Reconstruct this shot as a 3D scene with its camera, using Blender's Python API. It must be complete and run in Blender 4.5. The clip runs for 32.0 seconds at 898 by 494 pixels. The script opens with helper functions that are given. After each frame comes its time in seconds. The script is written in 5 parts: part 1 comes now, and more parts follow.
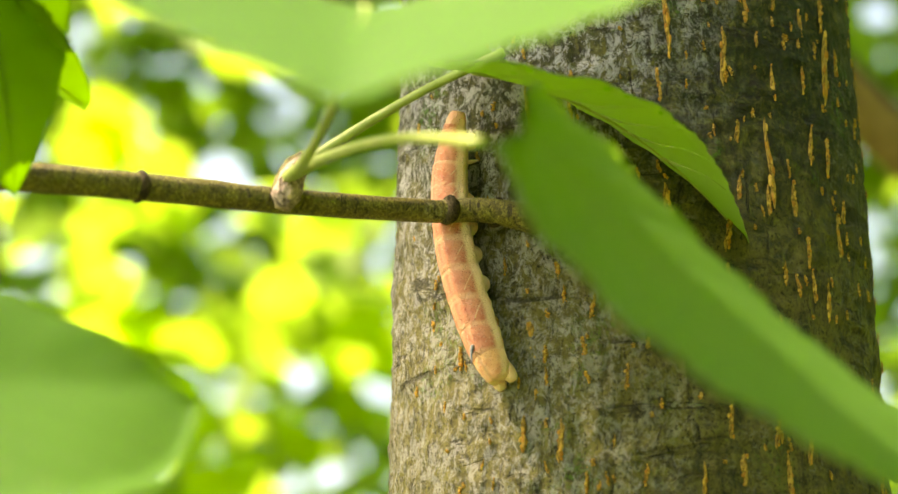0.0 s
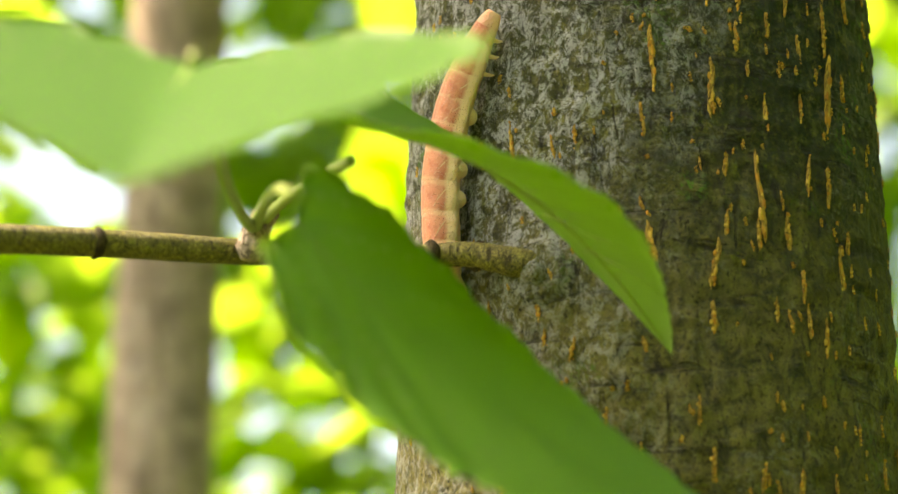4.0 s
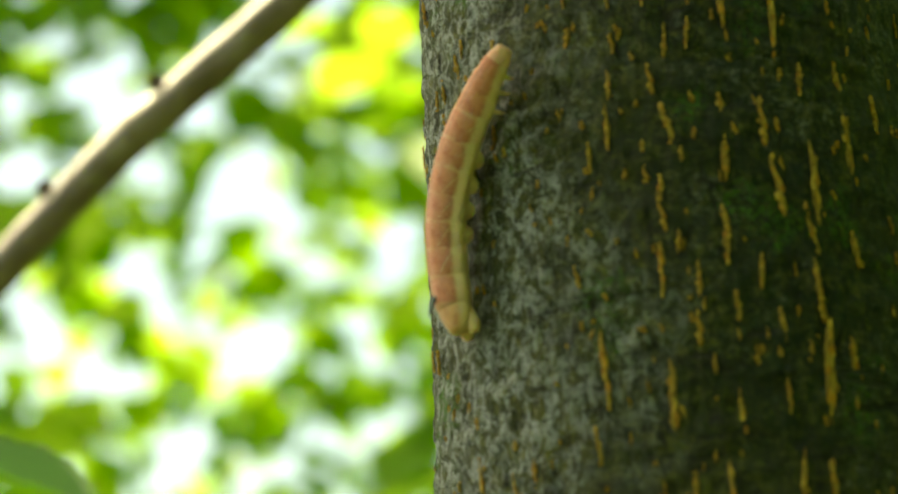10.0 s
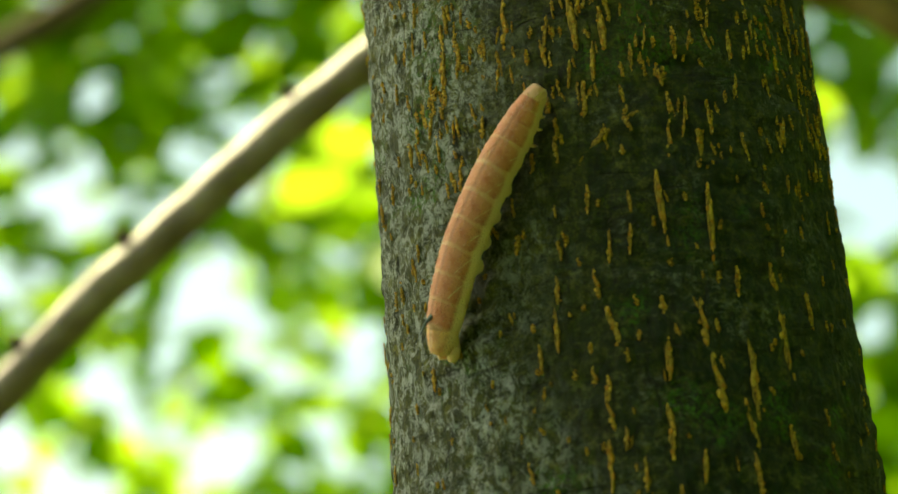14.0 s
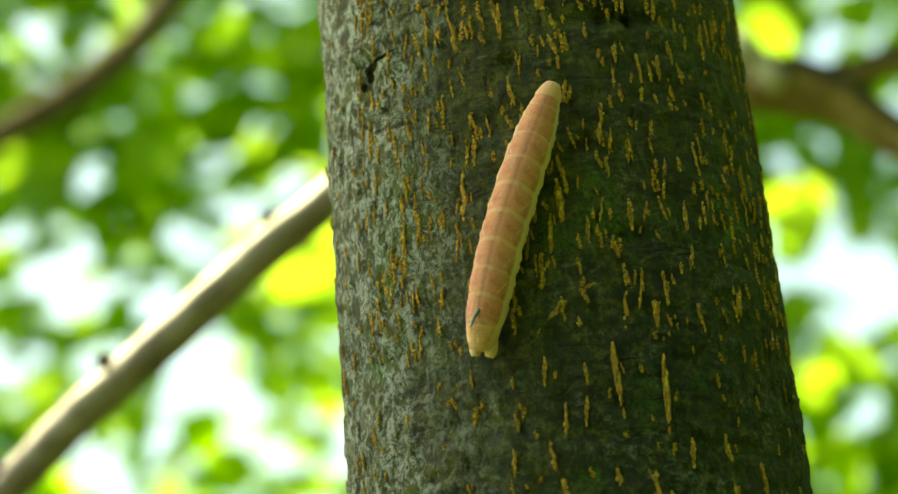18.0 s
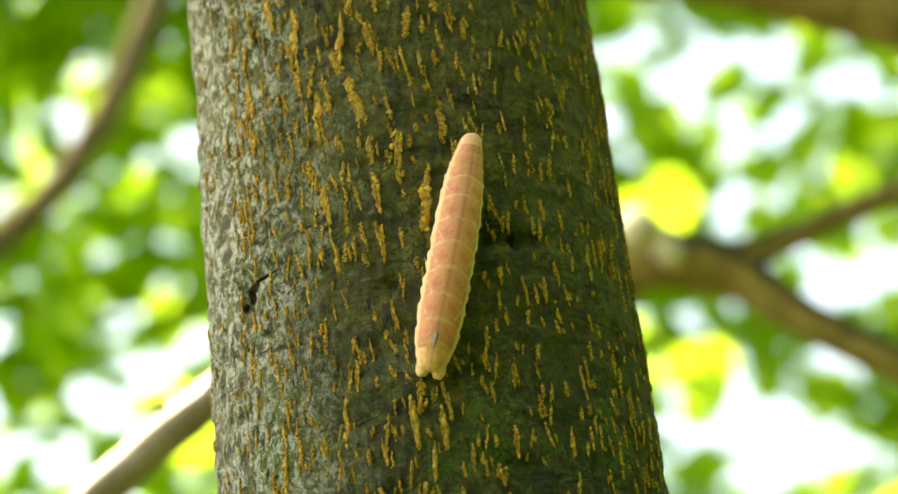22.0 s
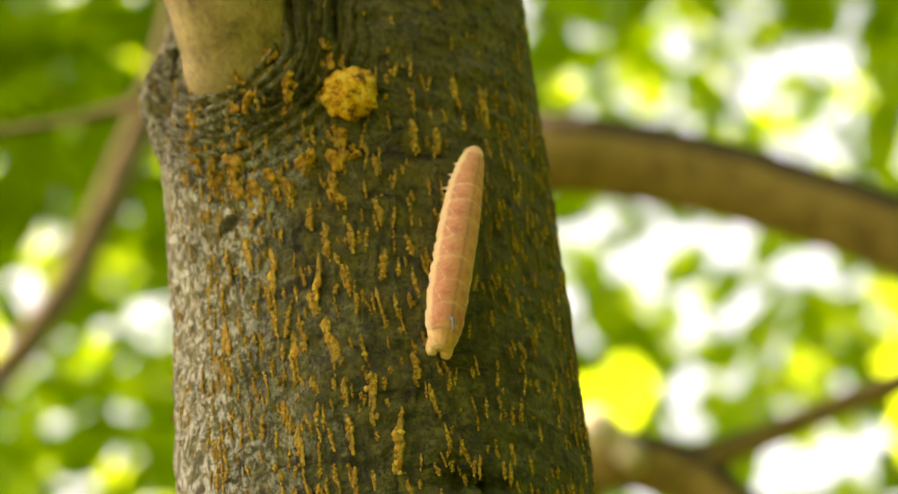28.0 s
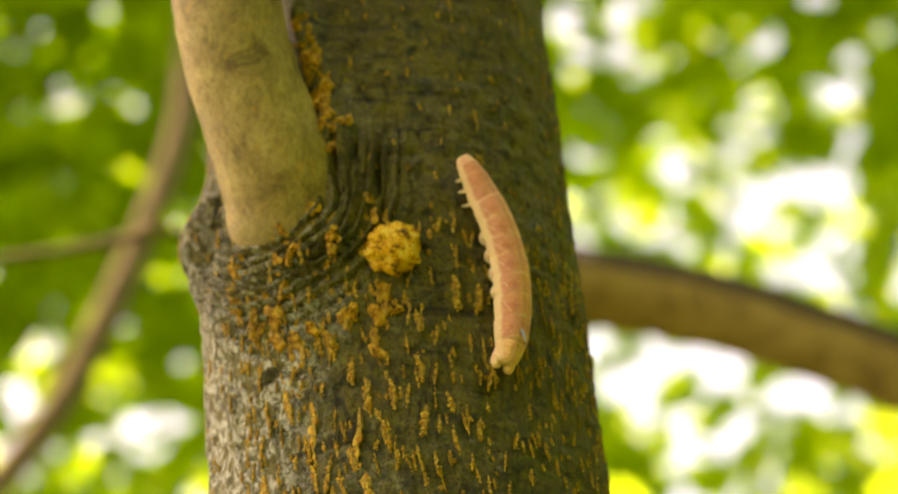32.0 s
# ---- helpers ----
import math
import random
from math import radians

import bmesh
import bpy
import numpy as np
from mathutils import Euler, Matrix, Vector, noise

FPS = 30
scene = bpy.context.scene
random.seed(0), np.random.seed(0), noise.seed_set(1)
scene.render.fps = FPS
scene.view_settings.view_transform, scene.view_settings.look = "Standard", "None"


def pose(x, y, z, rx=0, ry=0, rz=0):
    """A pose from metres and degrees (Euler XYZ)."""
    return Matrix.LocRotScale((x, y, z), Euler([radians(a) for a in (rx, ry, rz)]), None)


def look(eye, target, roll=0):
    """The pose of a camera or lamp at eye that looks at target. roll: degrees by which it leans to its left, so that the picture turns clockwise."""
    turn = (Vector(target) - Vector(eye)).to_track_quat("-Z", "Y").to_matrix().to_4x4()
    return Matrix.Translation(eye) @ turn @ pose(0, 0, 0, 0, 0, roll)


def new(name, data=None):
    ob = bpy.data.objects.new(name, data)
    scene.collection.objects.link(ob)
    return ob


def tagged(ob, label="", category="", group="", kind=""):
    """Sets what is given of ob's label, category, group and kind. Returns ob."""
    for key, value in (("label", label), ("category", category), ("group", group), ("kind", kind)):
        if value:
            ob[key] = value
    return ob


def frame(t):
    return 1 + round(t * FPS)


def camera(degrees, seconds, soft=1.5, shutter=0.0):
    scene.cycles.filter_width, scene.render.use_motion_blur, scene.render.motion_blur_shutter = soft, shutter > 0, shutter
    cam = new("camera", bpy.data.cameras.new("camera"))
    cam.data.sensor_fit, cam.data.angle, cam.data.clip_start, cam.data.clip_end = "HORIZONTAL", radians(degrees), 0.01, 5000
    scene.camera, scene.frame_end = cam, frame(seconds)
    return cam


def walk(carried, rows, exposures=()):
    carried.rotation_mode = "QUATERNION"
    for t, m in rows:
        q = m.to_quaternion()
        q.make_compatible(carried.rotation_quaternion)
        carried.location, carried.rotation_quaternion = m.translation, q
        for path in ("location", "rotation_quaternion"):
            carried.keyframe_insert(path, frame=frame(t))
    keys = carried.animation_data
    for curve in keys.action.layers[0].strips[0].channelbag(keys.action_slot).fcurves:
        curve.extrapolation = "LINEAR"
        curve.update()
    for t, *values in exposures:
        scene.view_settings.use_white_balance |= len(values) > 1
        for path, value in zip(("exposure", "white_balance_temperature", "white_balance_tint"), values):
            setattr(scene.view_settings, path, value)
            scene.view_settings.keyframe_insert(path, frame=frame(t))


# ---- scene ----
# one long lens for the whole clip, focused on the bark
cam = camera(19.81, 32.0, soft=1.5)
cam.data.dof.use_dof = True
cam.data.dof.focus_distance = 0.555
cam.data.dof.aperture_fstop = 14.5

PATH = [
    (0, pose(-0.2415, -0.5185, -0.0773, 107.591, 0.380, -20.624)),
    (0.5, pose(-0.2449, -0.5219, -0.0761, 107.724, 0.035, -20.892)),
    (1, pose(-0.2455, -0.5207, -0.0713, 107.804, 0.524, -20.879)),
    (1.5, pose(-0.2473, -0.5250, -0.0709, 107.782, 0.188, -21.013)),
    (2, pose(-0.2441, -0.5321, -0.0713, 107.615, 0.320, -20.776)),
    (2.5, pose(-0.2397, -0.5327, -0.0677, 107.735, 0.584, -20.400)),
    (3, pose(-0.2353, -0.5356, -0.0675, 108.290, 0.088, -20.431)),
    (3.5, pose(-0.2131, -0.5336, -0.0740, 108.896, 0.014, -18.142)),
    (5.5, pose(-0.0101, -0.5280, -0.0173, 104.140, 2.415, 6.088)),
    (6, pose(0.0170, -0.5182, 0.0066, 104.253, 4.190, 9.075)),
    (6.5, pose(0.0216, -0.5186, 0.0089, 104.359, 3.682, 8.454)),
    (7, pose(0.0194, -0.5246, 0.0120, 104.647, 3.945, 8.963)),
    (7.5, pose(0.0194, -0.5269, 0.0125, 104.901, 3.718, 8.559)),
    (8, pose(0.0179, -0.5251, 0.0179, 105.158, 4.037, 8.530)),
    (8.5, pose(0.0174, -0.5248, 0.0196, 105.486, 3.879, 8.773)),
    (9, pose(0.0191, -0.5209, 0.0184, 105.772, 3.562, 8.472)),
    (9.5, pose(0.0204, -0.5228, 0.0221, 106.225, 3.847, 8.750)),
    (10, pose(0.0205, -0.5187, 0.0265, 106.300, 3.946, 8.742)),
    (10.5, pose(0.0234, -0.5273, 0.0329, 106.743, 4.309, 8.406)),
    (11, pose(0.0281, -0.5329, 0.0401, 106.641, 4.408, 8.488)),
    (11.5, pose(0.0315, -0.5430, 0.0440, 107.297, 4.523, 8.124)),
    (12, pose(0.0297, -0.5492, 0.0453, 107.978, 3.906, 8.244)),
    (12.5, pose(0.0300, -0.5512, 0.0421, 108.469, 4.383, 7.658)),
    (13, pose(0.0286, -0.5548, 0.0378, 108.198, 4.220, 8.281)),
    (13.5, pose(0.0289, -0.5495, 0.0395, 108.362, 5.293, 8.558)),
    (14, pose(0.0277, -0.5509, 0.0385, 108.404, 5.180, 8.310)),
    (14.5, pose(0.0294, -0.5616, 0.0401, 108.867, 4.388, 7.598)),
    (16.5, pose(0.0406, -0.5496, 0.0499, 109.110, 5.080, 7.848)),
    (17, pose(0.0398, -0.5493, 0.0570, 110.454, 4.561, 7.697)),
    (17.5, pose(0.0423, -0.5520, 0.0595, 110.625, 5.642, 7.662)),
    (18, pose(0.0387, -0.5621, 0.0541, 110.117, 5.135, 8.219)),
    (18.5, pose(0.0360, -0.5466, 0.0567, 110.287, 5.662, 7.868)),
    (19, pose(0.0384, -0.5373, 0.0573, 109.698, 5.417, 6.826)),
    (19.5, pose(0.0376, -0.5336, 0.0619, 110.311, 5.502, 6.999)),
    (20, pose(0.0380, -0.5397, 0.0661, 111.666, 5.346, 7.034)),
    (20.5, pose(0.0375, -0.5448, 0.0674, 111.940, 5.374, 7.055)),
    (21, pose(0.0410, -0.5467, 0.0697, 111.941, 5.427, 6.405)),
    (21.5, pose(0.0450, -0.5509, 0.0721, 112.874, 5.718, 6.137)),
    (22, pose(0.0452, -0.5566, 0.0717, 113.361, 5.970, 6.374)),
    (22.5, pose(0.0455, -0.5510, 0.0739, 113.247, 5.638, 5.837)),
    (23, pose(0.0428, -0.5515, 0.0698, 112.647, 5.744, 6.506)),
    (23.5, pose(0.0464, -0.5484, 0.0750, 113.629, 5.333, 5.931)),
    (24, pose(0.0458, -0.5513, 0.0775, 114.219, 4.936, 6.004)),
    (24.5, pose(0.0474, -0.5584, 0.0805, 114.847, 5.471, 6.251)),
    (26.5, pose(0.0457, -0.5729, 0.0803, 115.530, 5.008, 5.722)),
    (27, pose(0.0424, -0.5746, 0.0795, 116.545, 5.145, 4.656)),
    (27.5, pose(0.0441, -0.5696, 0.0851, 116.643, 5.353, 4.552)),
    (28, pose(0.0436, -0.5696, 0.0832, 117.085, 5.176, 4.918)),
    (28.5, pose(0.0383, -0.5747, 0.0828, 118.361, 5.364, 4.205)),
    (29, pose(0.0394, -0.5760, 0.0845, 118.288, 5.247, 4.762)),
    (29.5, pose(0.0405, -0.5717, 0.0813, 118.684, 4.505, 4.577)),
    (30, pose(0.0412, -0.5681, 0.0771, 118.795, 3.933, 4.202)),
    (30.5, pose(0.0387, -0.5692, 0.0859, 118.803, 4.551, 3.756)),
    (31, pose(0.0356, -0.5707, 0.0888, 119.094, 4.482, 4.220)),
    (31.5, pose(0.0342, -0.5729, 0.0891, 119.546, 4.131, 4.027)),
    (32, pose(0.0330, -0.5752, 0.0923, 119.609, 4.195, 4.176)),
]
EXPOSURES = [(0, 2.1, 9900, 12), (3.5, 1.98, 9900, 10), (5.5, 1.75, 9600, 8), (7, 1.7, 9900, -8), (8, 1.62, 10000, -12), (9, 1.28, 10000, -12), (10.5, 1.22, 10300, -14), (12, 1.08, 10500, -17), (15, 1.12, 10500, -19), (17, 1.45, 10100, -20), (19.2, 1.72, 9700, -16), (20, 2.12, 9600, -11), (21.5, 2.18, 9700, -2), (24, 2.0, 10800, 9), (26, 2.0, 12200, 15), (32, 2.1, 13600, 27)]
walk(cam, PATH, EXPOSURES)

# ---- world and sun ----
SUN_AZ, SUN_EL = radians(-68), radians(58)   # azimuth from +y towards +x
world = bpy.data.worlds.new("sky")
scene.world = world
world.use_nodes = True
wn = world.node_tree
sky = wn.nodes.new("ShaderNodeTexSky")
sky.sky_type = "NISHITA"
sky.sun_disc = False
sky.sun_elevation = SUN_EL
sky.sun_rotation = SUN_AZ
sky.air_density, sky.dust_density, sky.ozone_density = 1.0, 2.5, 1.0
wn.nodes["Background"].inputs["Strength"].default_value = 0.16
wn.links.new(sky.outputs["Color"], wn.nodes["Background"].inputs["Color"])
sun_dir = Vector((math.sin(SUN_AZ) * math.cos(SUN_EL), math.cos(SUN_AZ) * math.cos(SUN_EL), math.sin(SUN_EL)))
sun = new("sun", bpy.data.lights.new("sun", "SUN"))
sun.data.energy, sun.data.angle, sun.data.color = 4.8, radians(0.55), (1.0, 0.94, 0.84)
sun.matrix_world = look(sun_dir * 30, (0, 0, 0))


# ---- materials ----
def material(name, rough=0.7, spec=0.3):
    m = bpy.data.materials.new(name)
    m.use_nodes = True
    b = m.node_tree.nodes["Principled BSDF"]
    b.inputs["Roughness"].default_value = rough
    b.inputs["Specular IOR Level"].default_value = spec
    return m, m.node_tree, b


def node(tree, kind, **values):
    n = tree.nodes.new("ShaderNode" + kind)
    for k, v in values.items():
        n.inputs[k.replace("_", " ")].default_value = v
    return n


def coords(tree, scale=(1, 1, 1), source="Object"):
    c = tree.nodes.new("ShaderNodeTexCoord")
    m = node(tree, "Mapping")
    m.inputs["Scale"].default_value = scale
    tree.links.new(c.outputs[source], m.inputs["Vector"])
    return m.outputs["Vector"]


def noise_tex(tree, vec, scale, detail=4, rough=0.6, distortion=0.0):
    n = node(tree, "TexNoise", Scale=scale, Detail=detail, Roughness=rough, Distortion=distortion)
    tree.links.new(vec, n.inputs["Vector"])
    return n.outputs["Fac"]


def ramp(tree, fac, stops):
    r = tree.nodes.new("ShaderNodeValToRGB")
    e = r.color_ramp.elements
    while len(e) < len(stops):
        e.new(0.5)
    for el, (p, c) in zip(e, stops):
        el.position, el.color = p, (*c, 1) if len(c) == 3 else c
    tree.links.new(fac, r.inputs["Fac"])
    return r.outputs["Color"]


def grey(tree, fac, lo, hi):
    return ramp(tree, fac, [(lo, (0, 0, 0)), (hi, (1, 1, 1))])


def mix(tree, fac, a, b, mode="MIX"):
    m = tree.nodes.new("ShaderNodeMix")
    m.data_type, m.blend_type = "RGBA", mode
    for sock, v in ((m.inputs[0], fac), (m.inputs[6], a), (m.inputs[7], b)):
        if isinstance(v, (int, float)):
            sock.default_value = v
        elif isinstance(v, tuple):
            sock.default_value = (*v, 1)
        else:
            tree.links.new(v, sock)
    return m.outputs[2]


def bump(tree, bsdf, height, strength, distance):
    b = node(tree, "Bump", Strength=strength, Distance=distance)
    tree.links.new(height, b.inputs["Height"])
    tree.links.new(b.outputs["Normal"], bsdf.inputs["Normal"])


def bark_material(name, base, dark, pale, lichen=0.5, moss=0.5, scale=1.0):
    m, t, b = material(name, 0.85, 0.25)
    v = coords(t)
    tall = coords(t, (1, 1, 0.62))
    patch = noise_tex(t, coords(t, (1, 1, 0.55)), 42 * scale, 5, 0.65)
    fine = noise_tex(t, tall, 620 * scale, 4, 0.75)
    mid = noise_tex(t, tall, 210 * scale, 6, 0.75, 0.8)
    col = mix(t, grey(t, mid, 0.40, 0.60), dark, base)
    col = mix(t, grey(t, fine, 0.50, 0.72), col, tuple(min(1, 1.7 * c) for c in base))
    crumbs = noise_tex(t, tall, 330 * scale, 6, 0.8, 0.6)
    fleck = mix(t, 1.0, grey(t, crumbs, 0.47, 0.57), grey(t, patch, 0.58 - 0.16 * lichen, 0.70 - 0.16 * lichen), "MULTIPLY")
    col = mix(t, fleck, col, pale)
    green = mix(t, 1.0, grey(t, noise_tex(t, v, 26 * scale, 4, 0.6), 0.62 - 0.1 * moss, 0.76 - 0.1 * moss), grey(t, noise_tex(t, v, 380 * scale, 4, 0.75), 0.42, 0.6), "MULTIPLY")
    col = mix(t, green, col, (0.058, 0.095, 0.012))
    pits = noise_tex(t, tall, 480 * scale, 5, 0.8, 0.5)
    col = mix(t, ramp(t, pits, [(0.34, (0.9, 0.9, 0.9)), (0.41, (0, 0, 0))]), col, tuple(0.35 * c for c in dark))
    # fine speckle
    speck = noise_tex(t, coords(t, (1, 1, 0.8)), 1250 * scale, 3, 0.8)
    col = mix(t, ramp(t, speck, [(0.36, (0.75, 0.75, 0.75)), (0.5, (0, 0, 0))]), col, tuple(0.5 * c for c in dark))
    col = mix(t, ramp(t, speck, [(0.52, (0, 0, 0)), (0.68, (0.6, 0.6, 0.6))]), col, tuple(min(1, 2.0 * c) for c in base))
    crack = grey(t, noise_tex(t, coords(t, (1, 1, 0.25)), 300 * scale, 6, 0.8, 1.2), 0.40, 0.46)
    col = mix(t, crack, tuple(0.6 * c for c in dark), col)
    t.links.new(col, b.inputs["Base Color"])
    h = mix(t, 0.5, crumbs, noise_tex(t, v, 900 * scale, 4, 0.7))
    h = mix(t, 0.35, h, pits)
    h = mix(t, 0.35, mix(t, 0.3, h, speck), crack)
    bump(t, b, h, 1.0, 0.0024 / scale)
    return m


def span(t, value, lo, hi, a=0.0, b=1.0):
    n = node(t, "MapRange")
    for k, q in (("From Min", lo), ("From Max", hi), ("To Min", a), ("To Max", b)):
        n.inputs[k].default_value = q
    t.links.new(value, n.inputs["Value"])
    return n.outputs["Result"]


def linden_material():
    """Olive bark, mossy low down, with grey lichen crumbs that also paint light on the -x side."""
    m, t, b = material("linden_bark", 0.8, 0.26)
    v, grain, flat = coords(t), coords(t, (1, 1, 0.72)), coords(t, (0.5, 0.5, 1.3))
    sep = t.nodes.new("ShaderNodeSeparateXYZ")
    t.links.new(v, sep.inputs[0])
    x, z = sep.outputs["X"], sep.outputs["Z"]
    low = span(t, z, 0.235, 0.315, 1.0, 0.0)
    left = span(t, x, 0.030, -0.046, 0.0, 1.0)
    # ground colour: three sizes of grain
    wide = noise_tex(t, coords(t, (1, 1, 0.6)), 48, 5, 0.65)
    mid = noise_tex(t, grain, 250, 6, 0.75, 0.7)
    wrinkle = noise_tex(t, flat, 430, 5, 0.75, 0.6)
    fine = noise_tex(t, coords(t, (1, 1, 0.8)), 1150, 4, 0.8)
    col = ramp(t, mid, [(0.36, (0.020, 0.020, 0.004)), (0.48, (0.070, 0.066, 0.013)), (0.61, (0.20, 0.180, 0.040))])
    col = mix(t, grey(t, wide, 0.42, 0.62), mix(t, 0.5, col, (0.038, 0.037, 0.008)), col)
    col = mix(t, grey(t, wrinkle, 0.53, 0.66), col, (0.165, 0.158, 0.048))
    col = mix(t, ramp(t, wrinkle, [(0.37, (0.85, 0.85, 0.85)), (0.45, (0, 0, 0))]), col, (0.024, 0.024, 0.009))
    # moss film, thickest at mid height and thinner towards -x
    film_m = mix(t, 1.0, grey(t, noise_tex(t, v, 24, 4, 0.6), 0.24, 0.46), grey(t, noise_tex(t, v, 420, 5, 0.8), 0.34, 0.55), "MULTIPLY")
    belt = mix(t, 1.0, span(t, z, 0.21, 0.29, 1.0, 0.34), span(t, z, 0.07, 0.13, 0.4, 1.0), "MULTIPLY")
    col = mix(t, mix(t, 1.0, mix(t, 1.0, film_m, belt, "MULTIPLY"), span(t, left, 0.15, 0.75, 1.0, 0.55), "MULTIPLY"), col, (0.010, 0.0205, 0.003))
    # drier and browner towards the fork
    col = mix(t, mix(t, 1.0, span(t, z, 0.29, 0.37, 0.0, 0.75), grey(t, mid, 0.38, 0.58), "MULTIPLY"), col, (0.150, 0.116, 0.022))
    tuft = mix(t, 1.0, grey(t, noise_tex(t, v, 40, 3, 0.5), 0.58, 0.66), grey(t, noise_tex(t, v, 900, 3, 0.7), 0.46, 0.58), "MULTIPLY")
    col = mix(t, mix(t, 1.0, tuft, low, "MULTIPLY"), col, (0.055, 0.14, 0.010))
    col = mix(t, mix(t, 1.0, span(t, z, 0.075, 0.12, 0.6, 0.0), grey(t, mid, 0.34, 0.54), "MULTIPLY"), col, (0.175, 0.150, 0.042))
    # grey lichen crust in crumbs; its thicker cover towards -x paints that side's light
    crumbs = noise_tex(t, coords(t, (1, 1, 0.75)), 360, 6, 0.85, 0.6)
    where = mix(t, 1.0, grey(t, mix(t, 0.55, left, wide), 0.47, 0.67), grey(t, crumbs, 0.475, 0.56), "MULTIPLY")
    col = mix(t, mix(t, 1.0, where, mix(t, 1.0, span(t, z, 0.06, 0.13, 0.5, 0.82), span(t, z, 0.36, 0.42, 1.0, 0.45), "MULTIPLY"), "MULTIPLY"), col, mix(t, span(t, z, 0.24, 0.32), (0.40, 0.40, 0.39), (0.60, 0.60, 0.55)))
    thin = mix(t, 1.0, grey(t, noise_tex(t, v, 60, 4, 0.6), 0.50, 0.62), grey(t, noise_tex(t, coords(t, (0.8, 0.8, 1)), 620, 5, 0.85), 0.52, 0.60), "MULTIPLY")
    col = mix(t, mix(t, 1.0, thin, (0.5, 0.5, 0.5), "MULTIPLY"), col, (0.24, 0.24, 0.19))
    # dark pores, short upright cracks and dark creases that run round the trunk
    col = mix(t, ramp(t, fine, [(0.37, (0.85, 0.85, 0.85)), (0.47, (0, 0, 0))]), col, (0.016, 0.015, 0.005))
    crack = grey(t, noise_tex(t, coords(t, (1, 1, 0.3)), 300, 6, 0.8, 1.0), 0.35, 0.42)
    col = mix(t, crack, (0.022, 0.020, 0.008), col)
    crease = grey(t, noise_tex(t, coords(t, (0.3, 0.3, 1.5)), 130, 5, 0.7, 0.8), 0.34, 0.42)
    col = mix(t, mix(t, 1.0, mix(t, 1.0, (1.0, 1.0, 1.0), crease, "SUBTRACT"), (0.75, 0.75, 0.75), "MULTIPLY"), col, (0.018, 0.017, 0.007))
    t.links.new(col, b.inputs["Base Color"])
    t.links.new(span(t, mid, 0.35, 0.65, 0.52, 0.88), b.inputs["Roughness"])
    h = mix(t, 0.5, crumbs, wrinkle)
    h = mix(t, 0.35, h, fine)
    h = mix(t, 0.22, mix(t, 0.2, h, crack), crease)
    bump(t, b, h, 1.0, 0.0026)
    return m


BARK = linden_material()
LIMB_BARK, limb_t, limb_b = material("smooth_branch_bark", 0.6, 0.3)
limb_w = noise_tex(limb_t, coords(limb_t, (1, 1, 0.7)), 95, 6, 0.75, 0.6)
limb_f = noise_tex(limb_t, coords(limb_t, (1, 1, 0.7)), 620, 5, 0.75)
limb_c = ramp(limb_t, limb_w, [(0.34, (0.13, 0.088, 0.022)), (0.46, (0.27, 0.19, 0.055)), (0.66, (0.43, 0.32, 0.115))])
limb_c = mix(limb_t, ramp(limb_t, limb_f, [(0.38, (0.5, 0.5, 0.5)), (0.54, (0, 0, 0))]), limb_c, (0.13, 0.09, 0.026))
limb_c = mix(limb_t, mix(limb_t, 1.0, grey(limb_t, noise_tex(limb_t, coords(limb_t), 330, 3, 0.6), 0.60, 0.70), (0.5, 0.5, 0.5), "MULTIPLY"), limb_c, (0.44, 0.23, 0.05))
limb_t.links.new(limb_c, limb_b.inputs["Base Color"])
bump(limb_t, limb_b, mix(limb_t, 0.4, limb_f, limb_w), 0.5, 0.0015)
FAR_BARK = bark_material("distant_branch_bark", (0.50, 0.375, 0.29), (0.28, 0.20, 0.15), (0.68, 0.58, 0.50), 0.4, 0.0, 0.4)
STEM_BARK = bark_material("shaded_stem_bark", (0.20, 0.138, 0.060), (0.11, 0.074, 0.032), (0.28, 0.215, 0.12), 0.3, 0.2, 0.3)
limb_col = limb_c
limb_v = coords(limb_t)
limb_s = limb_t.nodes.new("ShaderNodeSeparateXYZ")
limb_t.links.new(limb_v, limb_s.inputs[0])
limb_r = node(limb_t, "MapRange")
limb_r.inputs["From Min"].default_value, limb_r.inputs["From Max"].default_value = 0.384, 0.412
limb_t.links.new(limb_s.outputs["Z"], limb_r.inputs["Value"])
old = mix(limb_t, grey(limb_t, noise_tex(limb_t, limb_v, 260, 6, 0.75, 0.6), 0.40, 0.62), (0.06, 0.05, 0.015), (0.26, 0.20, 0.06))
limb_t.links.new(mix(limb_t, grey(limb_t, mix(limb_t, 0.5, limb_r.outputs["Result"], noise_tex(limb_t, limb_v, 120, 5, 0.7)), 0.35, 0.6), old, limb_col), limb_b.inputs["Base Color"])
LIMB_FAR, far_t, far_b = material("dark_topped_limb_bark", 0.85, 0.2)
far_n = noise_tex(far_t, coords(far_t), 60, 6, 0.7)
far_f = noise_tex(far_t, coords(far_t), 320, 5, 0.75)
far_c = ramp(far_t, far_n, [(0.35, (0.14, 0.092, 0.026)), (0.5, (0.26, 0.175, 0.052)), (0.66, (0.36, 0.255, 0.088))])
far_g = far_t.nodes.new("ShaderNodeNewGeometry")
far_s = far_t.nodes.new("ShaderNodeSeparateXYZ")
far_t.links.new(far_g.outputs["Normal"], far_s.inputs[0])
